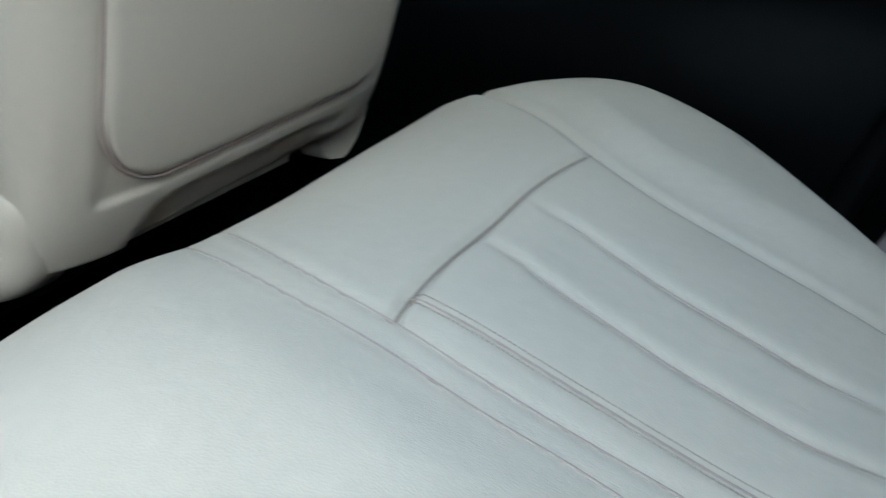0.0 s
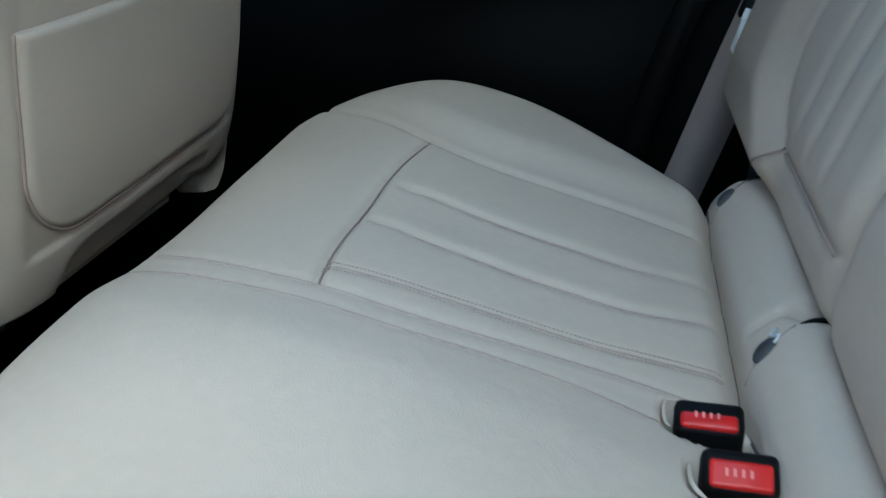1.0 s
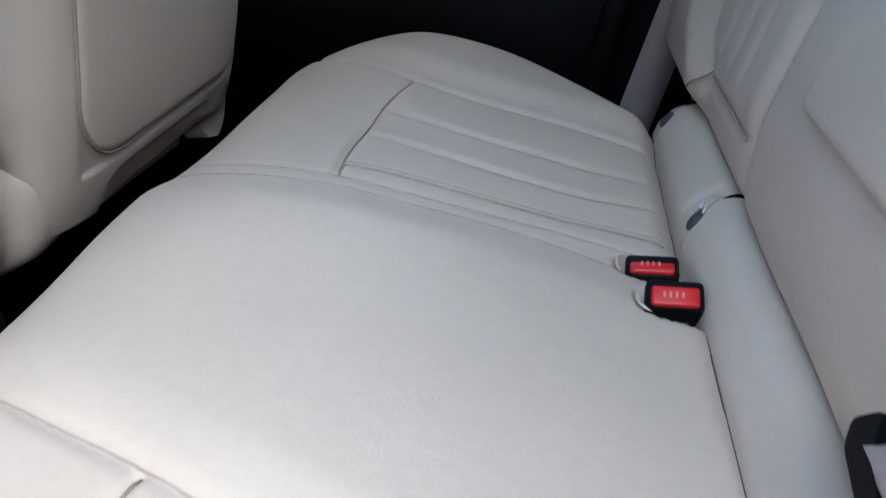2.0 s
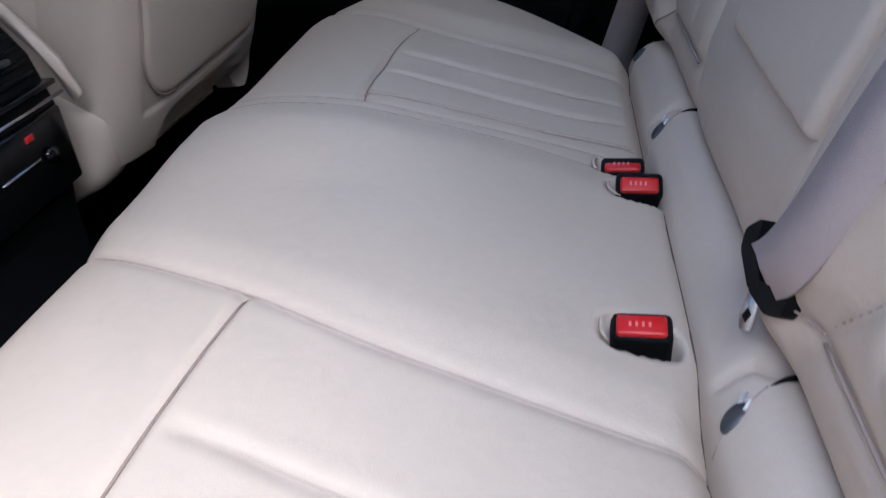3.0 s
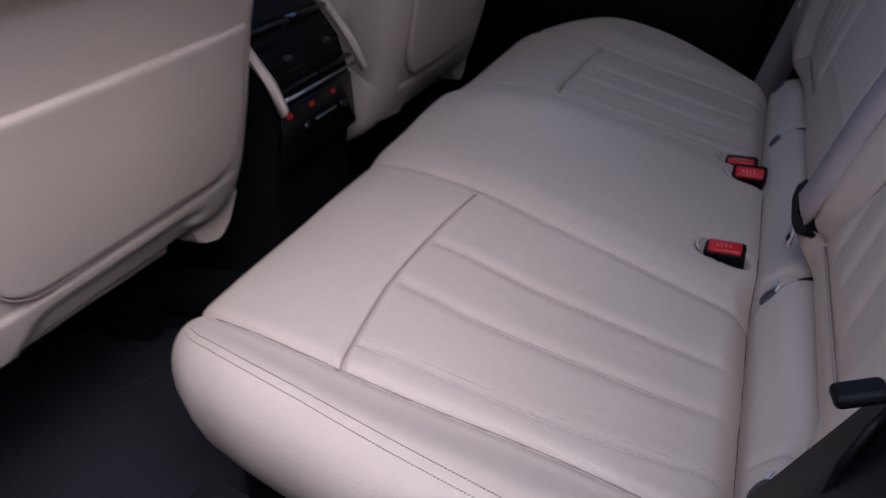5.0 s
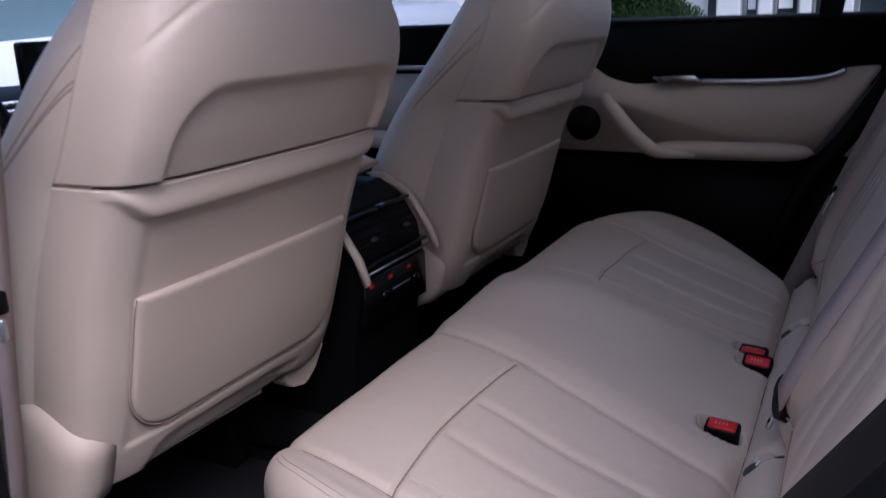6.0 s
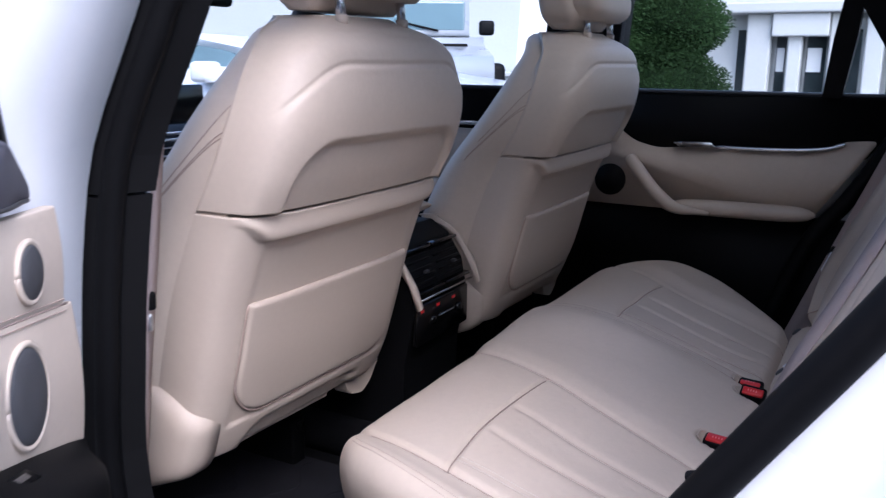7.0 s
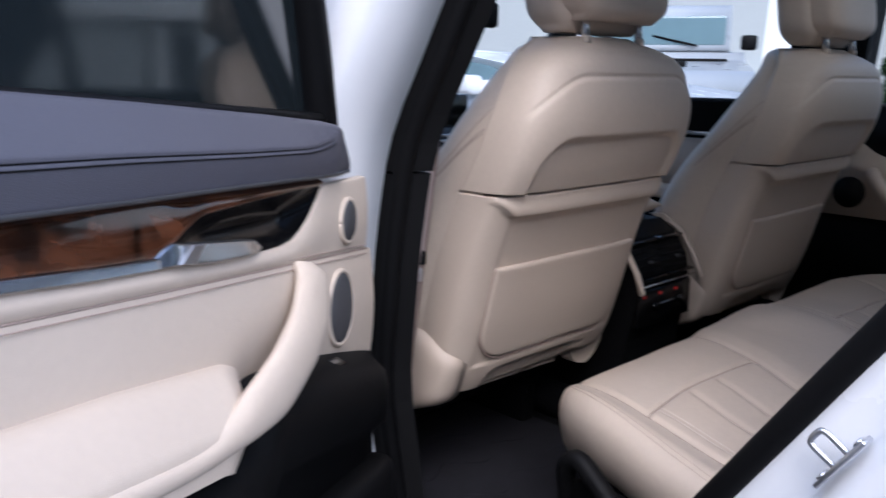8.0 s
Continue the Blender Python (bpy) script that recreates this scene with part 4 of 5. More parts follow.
# ---- near side opening: pillar, seals, body ----
def near_side():
    # middle pillar: painted jamb, seal, inner trim
    zs = [0.45, 0.70, 0.86, 1.0, 1.14, 1.25, 1.38, 1.55, 1.75]
    edge = curve_of(zs, [-0.310, -0.350, -0.370, -0.357, -0.343, -0.326, -0.275, -0.215, -0.15])
    lean = curve_of([0.45, 1.25, 1.75], [0.045, 0.045, 0.14])
    pillar = empty("middle_pillar", "white painted door jamb with black seal and grey inner trim", "car pillar")
    rings = []
    for z in span(0.45, 1.75, 30):
        e, l = edge(z), lean(z)
        rings.append([(e - 0.09, -0.955 + l, z), (e - 0.016, -0.945 + l, z), (e - 0.004, -0.932 + l, z), (e, -0.90 + l, z), (e, -0.812 + l, z), (e - 0.10, -0.785 + l, z)])
    part("painted_jamb", loft(rings), white_paint, pillar, "white painted jamb")
    part("rubber_seal", tube([(edge(z) + 0.015, -0.790 + lean(z), z) for z in span(0.45, 1.75, 40)], 0.0155, 14, up=(0, 1, 0)), rubber, pillar, "thick black rubber seal")
    for z0, z1, out in ((0.50, 1.198, 0.0), (1.202, 1.75, 0.004)):
        rings = []
        for z in span(z0, z1, 14):
            e, l = edge(z) + out, lean(z)
            rings.append([(e + 0.012, -0.805 + l, z), (e + 0.022, -0.775 + l, z), (e + 0.034, -0.748 + l, z), (e - 0.02, -0.733 + l, z), (e - 0.08, -0.765 + l, z), (e - 0.06, -0.805 + l, z)])
        part("inner_trim", loft(rings), trim_grey, pillar, "dark grey pillar trim", smooth=False)
    belt = empty("front_seat_belt", "taupe seat belt hanging beside the front seat", "seat belt")
    pts = smooth_path([(-0.300, -0.655, 1.52), (-0.333, -0.66, 1.29), (-0.356, -0.66, 1.142), (-0.372, -0.66, 1.045), (-0.388, -0.66, 0.95), (-0.41, -0.66, 0.80), (-0.43, -0.67, 0.62)])
    part("webbing", strap(pts, 0.042, 0.0025, (0.55, -0.83, 0.1)), webbing, belt, "flat taupe webbing")
    part("belt_stop", turned(box((-0.010, -0.006, -0.012), (0.010, 0.006, 0.012), 0.004, 3), Matrix.Translation((-0.368, -0.668, 1.05))), black_plastic, belt, "black tongue rest")
    part("belt_tongue", turned(box((-0.006, -0.004, -0.016), (0.008, 0.004, 0.008), 0.003, 2), Matrix.Translation((-0.372, -0.668, 1.025))), steel, belt)

    # rear edge of the opening, slanting over the wheel arch
    quarter = empty("rear_quarter_panel", "white painted rear quarter with slanting black door seal", "car body")
    line = curve_of([0.50, 0.80, 0.95, 1.10, 1.25, 1.40, 1.60], [0.03, 0.165, 0.263, 0.361, 0.459, 0.54, 0.56])
    pts = [(line(z) + 0.012, -0.892 + max(0, z - 1.25) * 0.25, z) for z in span(0.50, 1.60, 50)]
    part("rubber_seal", tube(pts, 0.0140, 14, up=(0, 1, 0)), rubber, quarter, "thick black rubber seal")
    us = span(0.50, 1.60, 40)

    def skin(z, t):
        l = max(0, z - 1.25) * 0.25
        ts = [0, 0.08, 0.12, 0.15, 0.18, 0.22, 1.0]
        return Vector((line(z) + 0.013 + lerp(t, ts, [0, 0.060, 0.068, 0.078, 0.085, 0.10, 0.75]), -0.895 + l - lerp(t, ts, [0.0, 0.018, 0.028, 0.040, 0.046, 0.050, 0.056]), z))
    part("painted_panel", thick(sheet(skin, us, [0, 0.04, 0.08, 0.10, 0.12, 0.15, 0.18, 0.22, 0.4, 0.7, 1.0]), 0.006), white_paint, quarter, "white painted quarter panel")

    def inner(z, t):
        return Vector((line(z) + 0.012 + 0.05 * t, -0.885 + 0.22 * t + max(0, z - 1.25) * 0.25, z))
    part("inner_trim", thick(sheet(inner, us, span(0, 1, 6)), 0.004), black_plastic, quarter, "black inner trim")
    # sill under the opening
    part("sill", box((-0.30, -0.93, 0.40), (0.30, -0.70, 0.545), 0.03, 3), white_paint, quarter)
    part("sill_cover", box((-0.26, -0.86, 0.546), (0.20, -0.64, 0.575), 0.012, 3), black_plastic, quarter, "black sill cover")
    return line


line = near_side()


def striker():
    s = empty("door_striker", "bright steel door latch loop on the white jamb", "door latch")
    u, out = Vector((0.547, 0, 0.837)), Vector((-0.837, 0, 0.547))
    m = Matrix.Translation((0.400, -0.928, 1.0525)) @ Matrix((out, u.cross(out), u)).transposed().to_4x4()
    part("base_plate", turned(box((-0.004, -0.008, -0.030), (0.001, 0.010, 0.030), 0.002), m), steel, s, "steel base plate")
    pts = smooth_path([(0, 0, -0.0085), (0.021, 0, -0.0085), (0.026, 0, -0.005), (0.026, 0, 0.005), (0.021, 0, 0.0085), (0, 0, 0.0085)], 5)
    part("loop", turned(tube(pts, 0.0027, 10, up=(0, 1, 0)), m), steel, s, "bent steel loop")
    for z in (-0.022, 0.022):
        part("screw", turned(tube([(0, 0, z), (0.003, 0, z)], 0.005, 12), m), steel, s)


striker()

# ---- rear belts and fittings ----
faded_red = material("faded_red_print", (0.72, 0.22, 0.20), 0.5)


def buckle(m, label, reach):
    """A belt buckle: black housing, red press button with a worn white marking."""
    b = empty("belt_buckle", label, "belt buckle", "belt buckles", at=m)
    part("housing", box((-0.0215, -0.0125, -0.055), (0.0215, 0.0135, 0.008), 0.005, 3), black_plastic, b, "black housing")
    part("front_rib", box((-0.010, -0.0140, -0.020), (0.012, -0.0118, -0.012), 0.001), grey_plastic, b)
    button = part("press_button", box((-0.0175, -0.0105, -0.002), (0.0175, reach, 0.0105), 0.0025, 3), red_button, b, "red press button")
    for i in range(4):
        part("marking", box((-0.009 + i * 0.0045, -0.004, 0.0104), (-0.0072 + i * 0.0045, 0.0005, 0.0107)), faded_red, button, "faint worn marking", smooth=False)
    return b


buckle(pose(0.259, -0.155, 0.787, 12, 3, -3), "black belt buckle with red button, sunk in the cushion", 0.008)
buckle(pose(0.263, 0.134, 0.779, 14, 2, -4), "black belt buckle with inset red button beside another one", 0.001)
buckle(pose(0.275, 0.078, 0.786, 30, 4, -2), "black belt buckle with red button beside another one", 0.006)


def child_anchor(y, tag):
    a = empty("child_seat_anchor", "dark slit with grey tab for a child seat anchor", "anchor point", "child seat anchors")
    pts = [(0.326 + 0.024 * t, y - 0.022 + 0.010 * t, roll_z(0.326 + 0.024 * t) - 0.001 + 0.001 * math.sin(math.pi * t)) for t in span(0, 1, 14)]
    part("slit", tube(pts, 0.0034, 8, flat=0.6, taper=lambda t: 0.15 + 0.85 * t), rubber, a, "black slit")
    pts = [(0.292 + 0.034 * t, y - 0.046 + 0.024 * t, roll_z(0.292 + 0.034 * t) + 0.0002) for t in span(0, 1, 14)]
    part("crease", tube(pts, 0.0006, 6), leather_seam, a)
    rings = []
    m = Matrix.Translation((0.305, y - 0.036, roll_z(0.305) + 0.0005)) @ Euler((0, radians(-36), radians(38))).to_matrix().to_4x4()
    for t in span(-1, 1, 9):
        k = math.sqrt(max(0.02, 1 - t * t))
        rings.append([m @ Vector((0.0115 * k * math.cos(q), 0.0065 * k * math.sin(q), 0.0032 * t)) for q in [2 * math.pi * i / 20 for i in range(20)]])
    part("tab", loft(rings), grey_plastic, a, "oval grey tab")
    if tag:
        part("wire_clip", tube([m @ Vector((0.007, -0.004, 0.004)), m @ Vector((0.014, -0.003, 0.004)), m @ Vector((0.009, 0.001, 0.005)), m @ Vector((0.017, 0.002, 0.004))], 0.0013, 6), lit_steel, a, "bright wire clip")


for y, tag in zip(ISO, (True, True, True, False)):
    child_anchor(y, tag)


def centre_belt():
    b = empty("centre_seat_belt", "taupe seat belt with black tongue lying on the backrest", "seat belt", "rear seat belts")
    pts = smooth_path([(0.326, -0.205, 0.864), (0.331, -0.226, 0.884), (0.340, -0.240, 0.912), (0.352, -0.248, 0.945), (0.366, -0.254, 0.980), (0.408, -0.264, 1.07), (0.503, -0.290, 1.29), (0.560, -0.32, 1.43)])
    across = Vector((0.132, -0.954, -0.268)).normalized()
    part("webbing", strap(pts, 0.046, 0.0025, across), webbing, b, "flat taupe webbing")
    along = Vector((0.406, -0.194, 0.893)).normalized()
    normal = across.cross(along).normalized()
    m = Matrix.Translation((0.325, -0.196, 0.862)) @ Matrix((normal, across, along)).transposed().to_4x4()
    # the two arms of the black bracket on either side of the folded webbing
    for out in ([(-0.018, 0.024), (-0.026, 0.008), (-0.019, -0.003), (0.009, -0.011), (0.014, 0.000), (-0.006, 0.007)], [(0.008, -0.011), (0.032, -0.007), (0.043, 0.002), (0.038, 0.022), (0.026, 0.027), (0.022, 0.006), (0.012, 0.001)]):
        part("tongue_head", turned(prism(rounded(out, 0.004), 0.014, "x", 0.0, -0.010), m), black_plastic, b, "black plastic tongue head", smooth=False)
    out = rounded([(0.006, -0.010), (0.018, -0.009), (0.028, -0.027), (0.020, -0.034), (0.012, -0.028)], 0.004)
    blade = part("tongue_blade", turned(prism(out, 0.003, "x", 0, -0.002), m), steel, b, "steel tongue blade")
    for x in (-0.0027, 0.0012):
        part("blade_slot", turned(box((x, 0.016, -0.026), (x + 0.0005, 0.022, -0.019)), m), rubber, blade)


def side_belt():
    b = empty("side_seat_belt", "taupe seat belt hanging beside the backrest with steel tongue", "seat belt", "rear seat belts")
    pts = smooth_path([(0.250, 0.727, 0.62), (0.289, 0.727, 0.722), (0.339, 0.727, 0.854), (0.361, 0.722, 0.912), (0.402, 0.716, 1.02), (0.462, 0.705, 1.175), (0.54, 0.69, 1.38)])
    part("webbing", strap(pts, 0.054, 0.0025, (0.90, 0.05, -0.36)), webbing, b, "flat taupe webbing")
    m = Matrix.Translation((0.352, 0.694, 0.906)) @ Euler((radians(-22), radians(22), radians(-10))).to_matrix().to_4x4()
    part("tongue_head", turned(box((-0.024, 0.001, 0.006), (0.026, 0.017, 0.032), 0.006, 3), m), black_plastic, b, "black tongue head")
    blade = part("tongue_blade", turned(prism(rounded([(-0.017, 0.004), (0.017, 0.004), (0.015, -0.032), (0.008, -0.037), (-0.008, -0.037), (-0.015, -0.032)], 0.004), 0.003, "y", 0, -0.006), m), lit_steel, b, "bright steel tongue blade")
    for x in (-0.015, 0.013):
        part("prong", turned(box((x - 0.003, -0.006, 0.002), (x + 0.004, -0.003, 0.016), 0.001), m), lit_steel, blade)
    part("blade_slot", turned(box((-0.005, -0.0068, -0.026), (0.005, -0.0058, -0.015)), m), rubber, blade)


centre_belt()
side_belt()


def near_belt():
    b = empty("near_seat_belt", "black belt tongue beside the backrest", "seat belt", "rear seat belts")
    m = Matrix.Translation((0.326, -0.700, 1.002)) @ Euler((0, radians(-14), radians(10))).to_matrix().to_4x4()
    part("tongue_head", turned(box((-0.010, -0.0065, -0.0034), (0.011, 0.0065, 0.0034), 0.0032, 4), m), black_plastic, b, "rounded black head")
    part("webbing", strap([(0.336, -0.704, 0.998), (0.328, -0.706, 0.980), (0.318, -0.71, 0.94), (0.315, -0.715, 0.86), (0.32, -0.72, 0.75)], 0.024, 0.003, (0.5, 0.85, 0.1)), rubber, b, "black stem")


near_belt()


def floor_things():
    for y0, y1, label in ((-0.60, -0.14, "dark quilted carpet floor mat"), (0.14, 0.62, "dark quilted carpet floor mat")):
        mat = empty("floor_mat", label, "floor mat", "floor mats")
        part("mat_body", box((-0.80, y0, FLOOR + 0.001), (-0.20, y1, FLOOR + 0.014), 0.005, 2), mat_pile, mat, "dark quilted pile")
        for i, x in enumerate(span(-0.72, -0.26, 5)):
            pts = [(x + 0.022 * math.sin(y * 44 + i * 3.14) + 0.010 * math.sin(y * 17 + i), y, FLOOR + 0.0128) for y in span(y0 + 0.02, y1 - 0.02, 60)]
            part("quilt_seam", tube(pts, 0.0026, 6), mat_pile, mat)
    g = empty("seat_bracket", "curved black plastic trim at the corner of the bench", "trim")
    pts = smooth_path([(-0.080, -0.625, 0.70), (-0.070, -0.645, 0.775), (-0.045, -0.652, 0.800), (-0.005, -0.655, 0.775), (0.05, -0.66, 0.735), (0.16, -0.67, 0.70)])
    part("bent_bar", tube(pts, 0.015, 10), black_plastic, g)
    part("side_cover", prism(rounded([(-0.07, 0.57), (-0.07, 0.76), (0.02, 0.755), (0.14, 0.72), (0.25, 0.74), (0.25, 0.57)], 0.02), 0.02, "y", 0.004, -0.64), black_plastic, g)


floor_things()


# ---- open rear door, near side ----
def burl():
    m = material("burl_wood", (0.16, 0.06, 0.03), 0.12, vary=0.5, scale=60, coat=0.9)
    nt = m.node_tree
    b = nt.nodes["Principled BSDF"]
    co, n, ramp = nt.nodes.new("ShaderNodeTexCoord"), nt.nodes.new("ShaderNodeTexNoise"), nt.nodes.new("ShaderNodeValToRGB")
    n.inputs["Scale"].default_value, n.inputs["Detail"].default_value, n.inputs["Distortion"].default_value = 16, 8, 1.6
    e = ramp.color_ramp.elements
    e[0].position, e[0].color = 0.35, (0.012, 0.005, 0.003, 1)
    e[1].position, e[1].color = 0.70, (0.13, 0.045, 0.020, 1)
    nt.links.new(co.outputs["Object"], n.inputs["Vector"])
    nt.links.new(n.outputs["Fac"], ramp.inputs["Fac"])
    nt.links.new(ramp.outputs["Color"], b.inputs["Base Color"])
    return m


speaker_cloth = material("speaker_mesh", (0.055, 0.055, 0.06), 0.6, vary=0.25, scale=200, bump=0.8, bump_scale=900)


def open_door():
    d = Vector((0.485, -0.875, 0)).normalized()
    n = Vector((-d.y, d.x, 0))
    m = Matrix(((d.x, n.x, 0, -0.255), (d.y, n.y, 0, -0.925), (0, 0, 1, 0), (0, 0, 0, 1)))
    door = empty("rear_door", "open rear door with slate top, burl wood trim and cream panel", "car door", at=m)
    wood = burl()
    def curve(*pts):
        return lambda q: lerp(q, [p[0] for p in pts], [p[1] for p in pts])
    # dark padded top: upright lower half, upper half leaning back from the double seam
    pad_hi = curve((-0.073, 1.220), (-0.066, 1.236), (-0.052, 1.250), (-0.035, 1.262), (-0.015, 1.274), (0.005, 1.281), (0.03, 1.287), (0.143, 1.299), (0.354, 1.318), (0.541, 1.333), (0.9, 1.360))
    pad_lo = curve((-0.073, 1.210), (0.042, 1.217), (0.267, 1.230), (0.437, 1.239), (0.552, 1.246), (0.9, 1.266))
    pad_seam = curve((-0.073, 1.30), (0.005, 1.277), (0.02, 1.268), (0.04, 1.262), (0.07, 1.2585), (0.103, 1.258), (0.232, 1.265), (0.433, 1.278), (0.547, 1.284), (0.9, 1.306))

    def pad_off(s, v):
        z = pad_lo(s) + (pad_hi(s) - pad_lo(s)) * v
        over = max(0, z - pad_seam(s))
        return 0.014 - 0.75 * over - 0.0025 * bell(z - pad_seam(s), 0.0022) - 0.022 * (1 - step(s, -0.075, 0.03)) - 0.004 * bell(v, 0.25)
    part("upper_pad", field(span(-0.073, 0.9, 150), pad_lo, pad_hi, pad_off, 0.006, 0.02, 44), slate_leather, door, "dark slate leather door top")
    for k in (0.0, 0.0045):
        pts = [(s, pad_off(s, (pad_seam(s) - k - pad_lo(s)) / (pad_hi(s) - pad_lo(s))) + 0.0004, pad_seam(s) - k) for s in span(0.03, 0.89, 80)]
        part("seam", tube(pts, 0.0008, 6), rubber, door)
    part("lower_bead", tube([(s, 0.0125 - 0.022 * (1 - step(s, -0.075, 0.03)), pad_lo(s) + 0.0035) for s in span(-0.065, 0.89, 40)], 0.0024, 8), grey_plastic, door, "thin grey bead")
    # wood strip, gloss recess and chrome handle
    wood_lo = curve((0.045, 1.210), (0.06, 1.2085), (0.10, 1.2105), (0.20, 1.212), (0.285, 1.213), (0.315, 1.2125), (0.326, 1.210), (0.349, 1.201), (0.368, 1.192), (0.388, 1.1865), (0.442, 1.192), (0.556, 1.207), (0.9, 1.250))
    part("wood_trim", field(span(0.045, 0.9, 110), wood_lo, lambda s: pad_lo(s) - 0.0005, lambda s, v: 0.005 - 0.010 * (v - 0.35) ** 2 - 0.004 * v, 0.0015, 0.01, 16), wood, door, "glossy dark burl wood strip")
    notch = curve((0.040, 1.2085), (0.052, 1.205), (0.060, 1.196), (0.076, 1.182), (0.09, 1.172), (0.107, 1.163), (0.13, 1.1550), (0.158, 1.1530), (0.19, 1.1545), (0.222, 1.1575), (0.314, 1.1660), (0.347, 1.1715), (0.384, 1.1765), (0.476, 1.1865), (0.558, 1.198), (0.9, 1.242))
    part("handle_recess", field(span(0.050, 0.376, 64), lambda s: notch(s) - 0.001, lambda s: wood_lo(s) + 0.0005, lambda s, v: 0.001 - 0.020 * math.sin(math.pi * min(max(v, 0), 1)) ** 0.8 * step(s, 0.05, 0.13) * (1 - 0.7 * step(s, 0.28, 0.37)), 0.001, 0.01, 18), gloss_black, door, "gloss black recess behind the handle")
    strip_hi = curve((0.388, 1.1865), (0.442, 1.192), (0.556, 1.207), (0.9, 1.250))
    part("trim_strip", field(span(0.388, 0.9, 60), notch, strip_hi, lambda s, v: 0.010 - 0.004 * v, 0.0015, 0.01, 8), chrome, door, "satin chrome strip")
    handle_lo = curve((0.210, 1.1615), (0.222, 1.1585), (0.314, 1.1665), (0.347, 1.1725), (0.394, 1.1785))
    handle_hi = curve((0.210, 1.1680), (0.222, 1.1725), (0.326, 1.1890), (0.369, 1.1960), (0.380, 1.1930), (0.394, 1.1870))
    handle = part("door_handle", field(span(0.210, 0.394, 46), handle_lo, handle_hi, lambda s, v: 0.014 - 0.006 * v - 0.004 * step(s, 0.36, 0.394) - 0.006 * (1 - step(s, 0.205, 0.25)), 0.002, 0.01, 8), chrome, door, "satin chrome door handle")
    part("bright_facet", prism([(0.349, 1.1735), (0.370, 1.1778), (0.350, 1.1915), (0.329, 1.1885)], 0.004, "y", 0.0008, 0.0115), steel, handle, "polished facet", smooth=False)
    # cream panel, two leather fields with a stitched joint
    seam = curve((-0.12, 1.097), (-0.088, 1.101), (0.369, 1.153), (0.56, 1.176), (0.9, 1.217))
    part("upper_panel", field(span(-0.094, 0.9, 190), seam, lambda s: notch(s) - 0.0008 if s > 0.04 else lerp(s, [-0.094, 0.04], [1.204, 1.2085]), lambda s, v: 0.004 + 0.004 * math.sin(math.pi * min(max(v, 0), 1)), 0.0025, 0.012, 18), leather, door, "cream leather field")
    cream_lo = curve((-0.12, 0.937), (-0.073, 0.952), (0.0, 0.973), (0.088, 0.996), (0.215, 1.023), (0.26, 1.028), (0.30, 0.99), (0.9, 0.99))
    part("lower_field", field(span(-0.112, 0.9, 120), cream_lo, seam, lambda s, v: 0.004 + 0.006 * math.sin(math.pi * min(max(v, 0), 1)), 0.0025, 0.012, 30), leather, door, "cream leather field")
    part("joint_seam", tube([(s, 0.0035, seam(s)) for s in span(-0.10, 0.89, 80)], 0.0012, 6), leather_seam, door)
    for k in (0.006, -0.006):
        bm = bmesh.new()
        ss = span(-0.09, 0.88, 170)
        for a, b in zip(ss, ss[1:]):
            q = a + (b - a) * 0.65
            tube([(a, 0.0062, seam(a) - k), (q, 0.0062, seam(q) - k)], 0.0008, 5, bm=bm)
        tagged(part("stitching", bm, leather_seam, door), kind="stuff")
    # speakers with raised cream surrounds
    for s, z, rs, rz in ((-0.020, 1.153, 0.0225, 0.027), (0.008, 1.040, 0.036, 0.047)):
        bm = loft([[Vector((s + rs * k * math.cos(a), off, z + rz * k * math.sin(a))) for a in [2 * math.pi * i / 40 for i in range(40)]] for k, off in ((1.0, 0.002), (1.0, 0.0105), (0.9, 0.0125), (0.4, 0.0140))])
        grille = part("speaker_grille", bm, speaker_cloth, door, "dark grey speaker grille")
        ring = [Vector((s + rs * 1.09 * math.cos(a), 0.0085, z + rz * 1.07 * math.sin(a))) for a in span(0, 2 * math.pi, 44)]
        part("speaker_ring", tube(ring, 0.0034, 8, up=(0, 1, 0)), leather, grille, "raised cream surround")
    # pull handle flowing into the front rim of the armrest
    rail = [((0.130, 0.004, 1.130), (0.100, 0.004, 1.122)), ((0.143, 0.016, 1.118), (0.078, 0.016, 1.102)), ((0.170, 0.027, 1.102), (0.088, 0.025, 1.074)), ((0.203, 0.037, 1.086), (0.113, 0.035, 1.054)),
            ((0.247, 0.047, 1.075), (0.159, 0.045, 1.034)), ((0.280, 0.052, 1.065), (0.191, 0.050, 1.022)), ((0.338, 0.058, 1.053), (0.267, 0.058, 1.004)), ((0.372, 0.060, 1.042), (0.330, 0.060, 1.004)),
            ((0.410, 0.060, 1.037), (0.388, 0.060, 1.009)), ((0.444, 0.060, 1.038), (0.437, 0.060, 1.014)), ((0.509, 0.060, 1.049), (0.505, 0.060, 1.024)), ((0.70, 0.060, 1.085), (0.70, 0.060, 1.055)), ((0.88, 0.060, 1.12), (0.88, 0.060, 1.09))]
    left, right = smooth_path([p for p, _ in rail], 6), smooth_path([p for _, p in rail], 6)
    rings = []
    for p, q in zip(left, right):
        mid, w = (p + q) / 2, (p - q) / 2
        rings.append([mid + w * math.copysign(abs(math.cos(a)) ** 0.8, math.cos(a)) + Vector((0, 0.013 * math.sin(a), 0)) for a in [2 * math.pi * i / 24 for i in range(24)]])
    part("pull_handle", loft(rings), leather, door, "cream pull handle")
    arm_back = curve((0.262, 1.050), (0.272, 1.056), (0.463, 1.091), (0.563, 1.105), (0.9, 1.153))

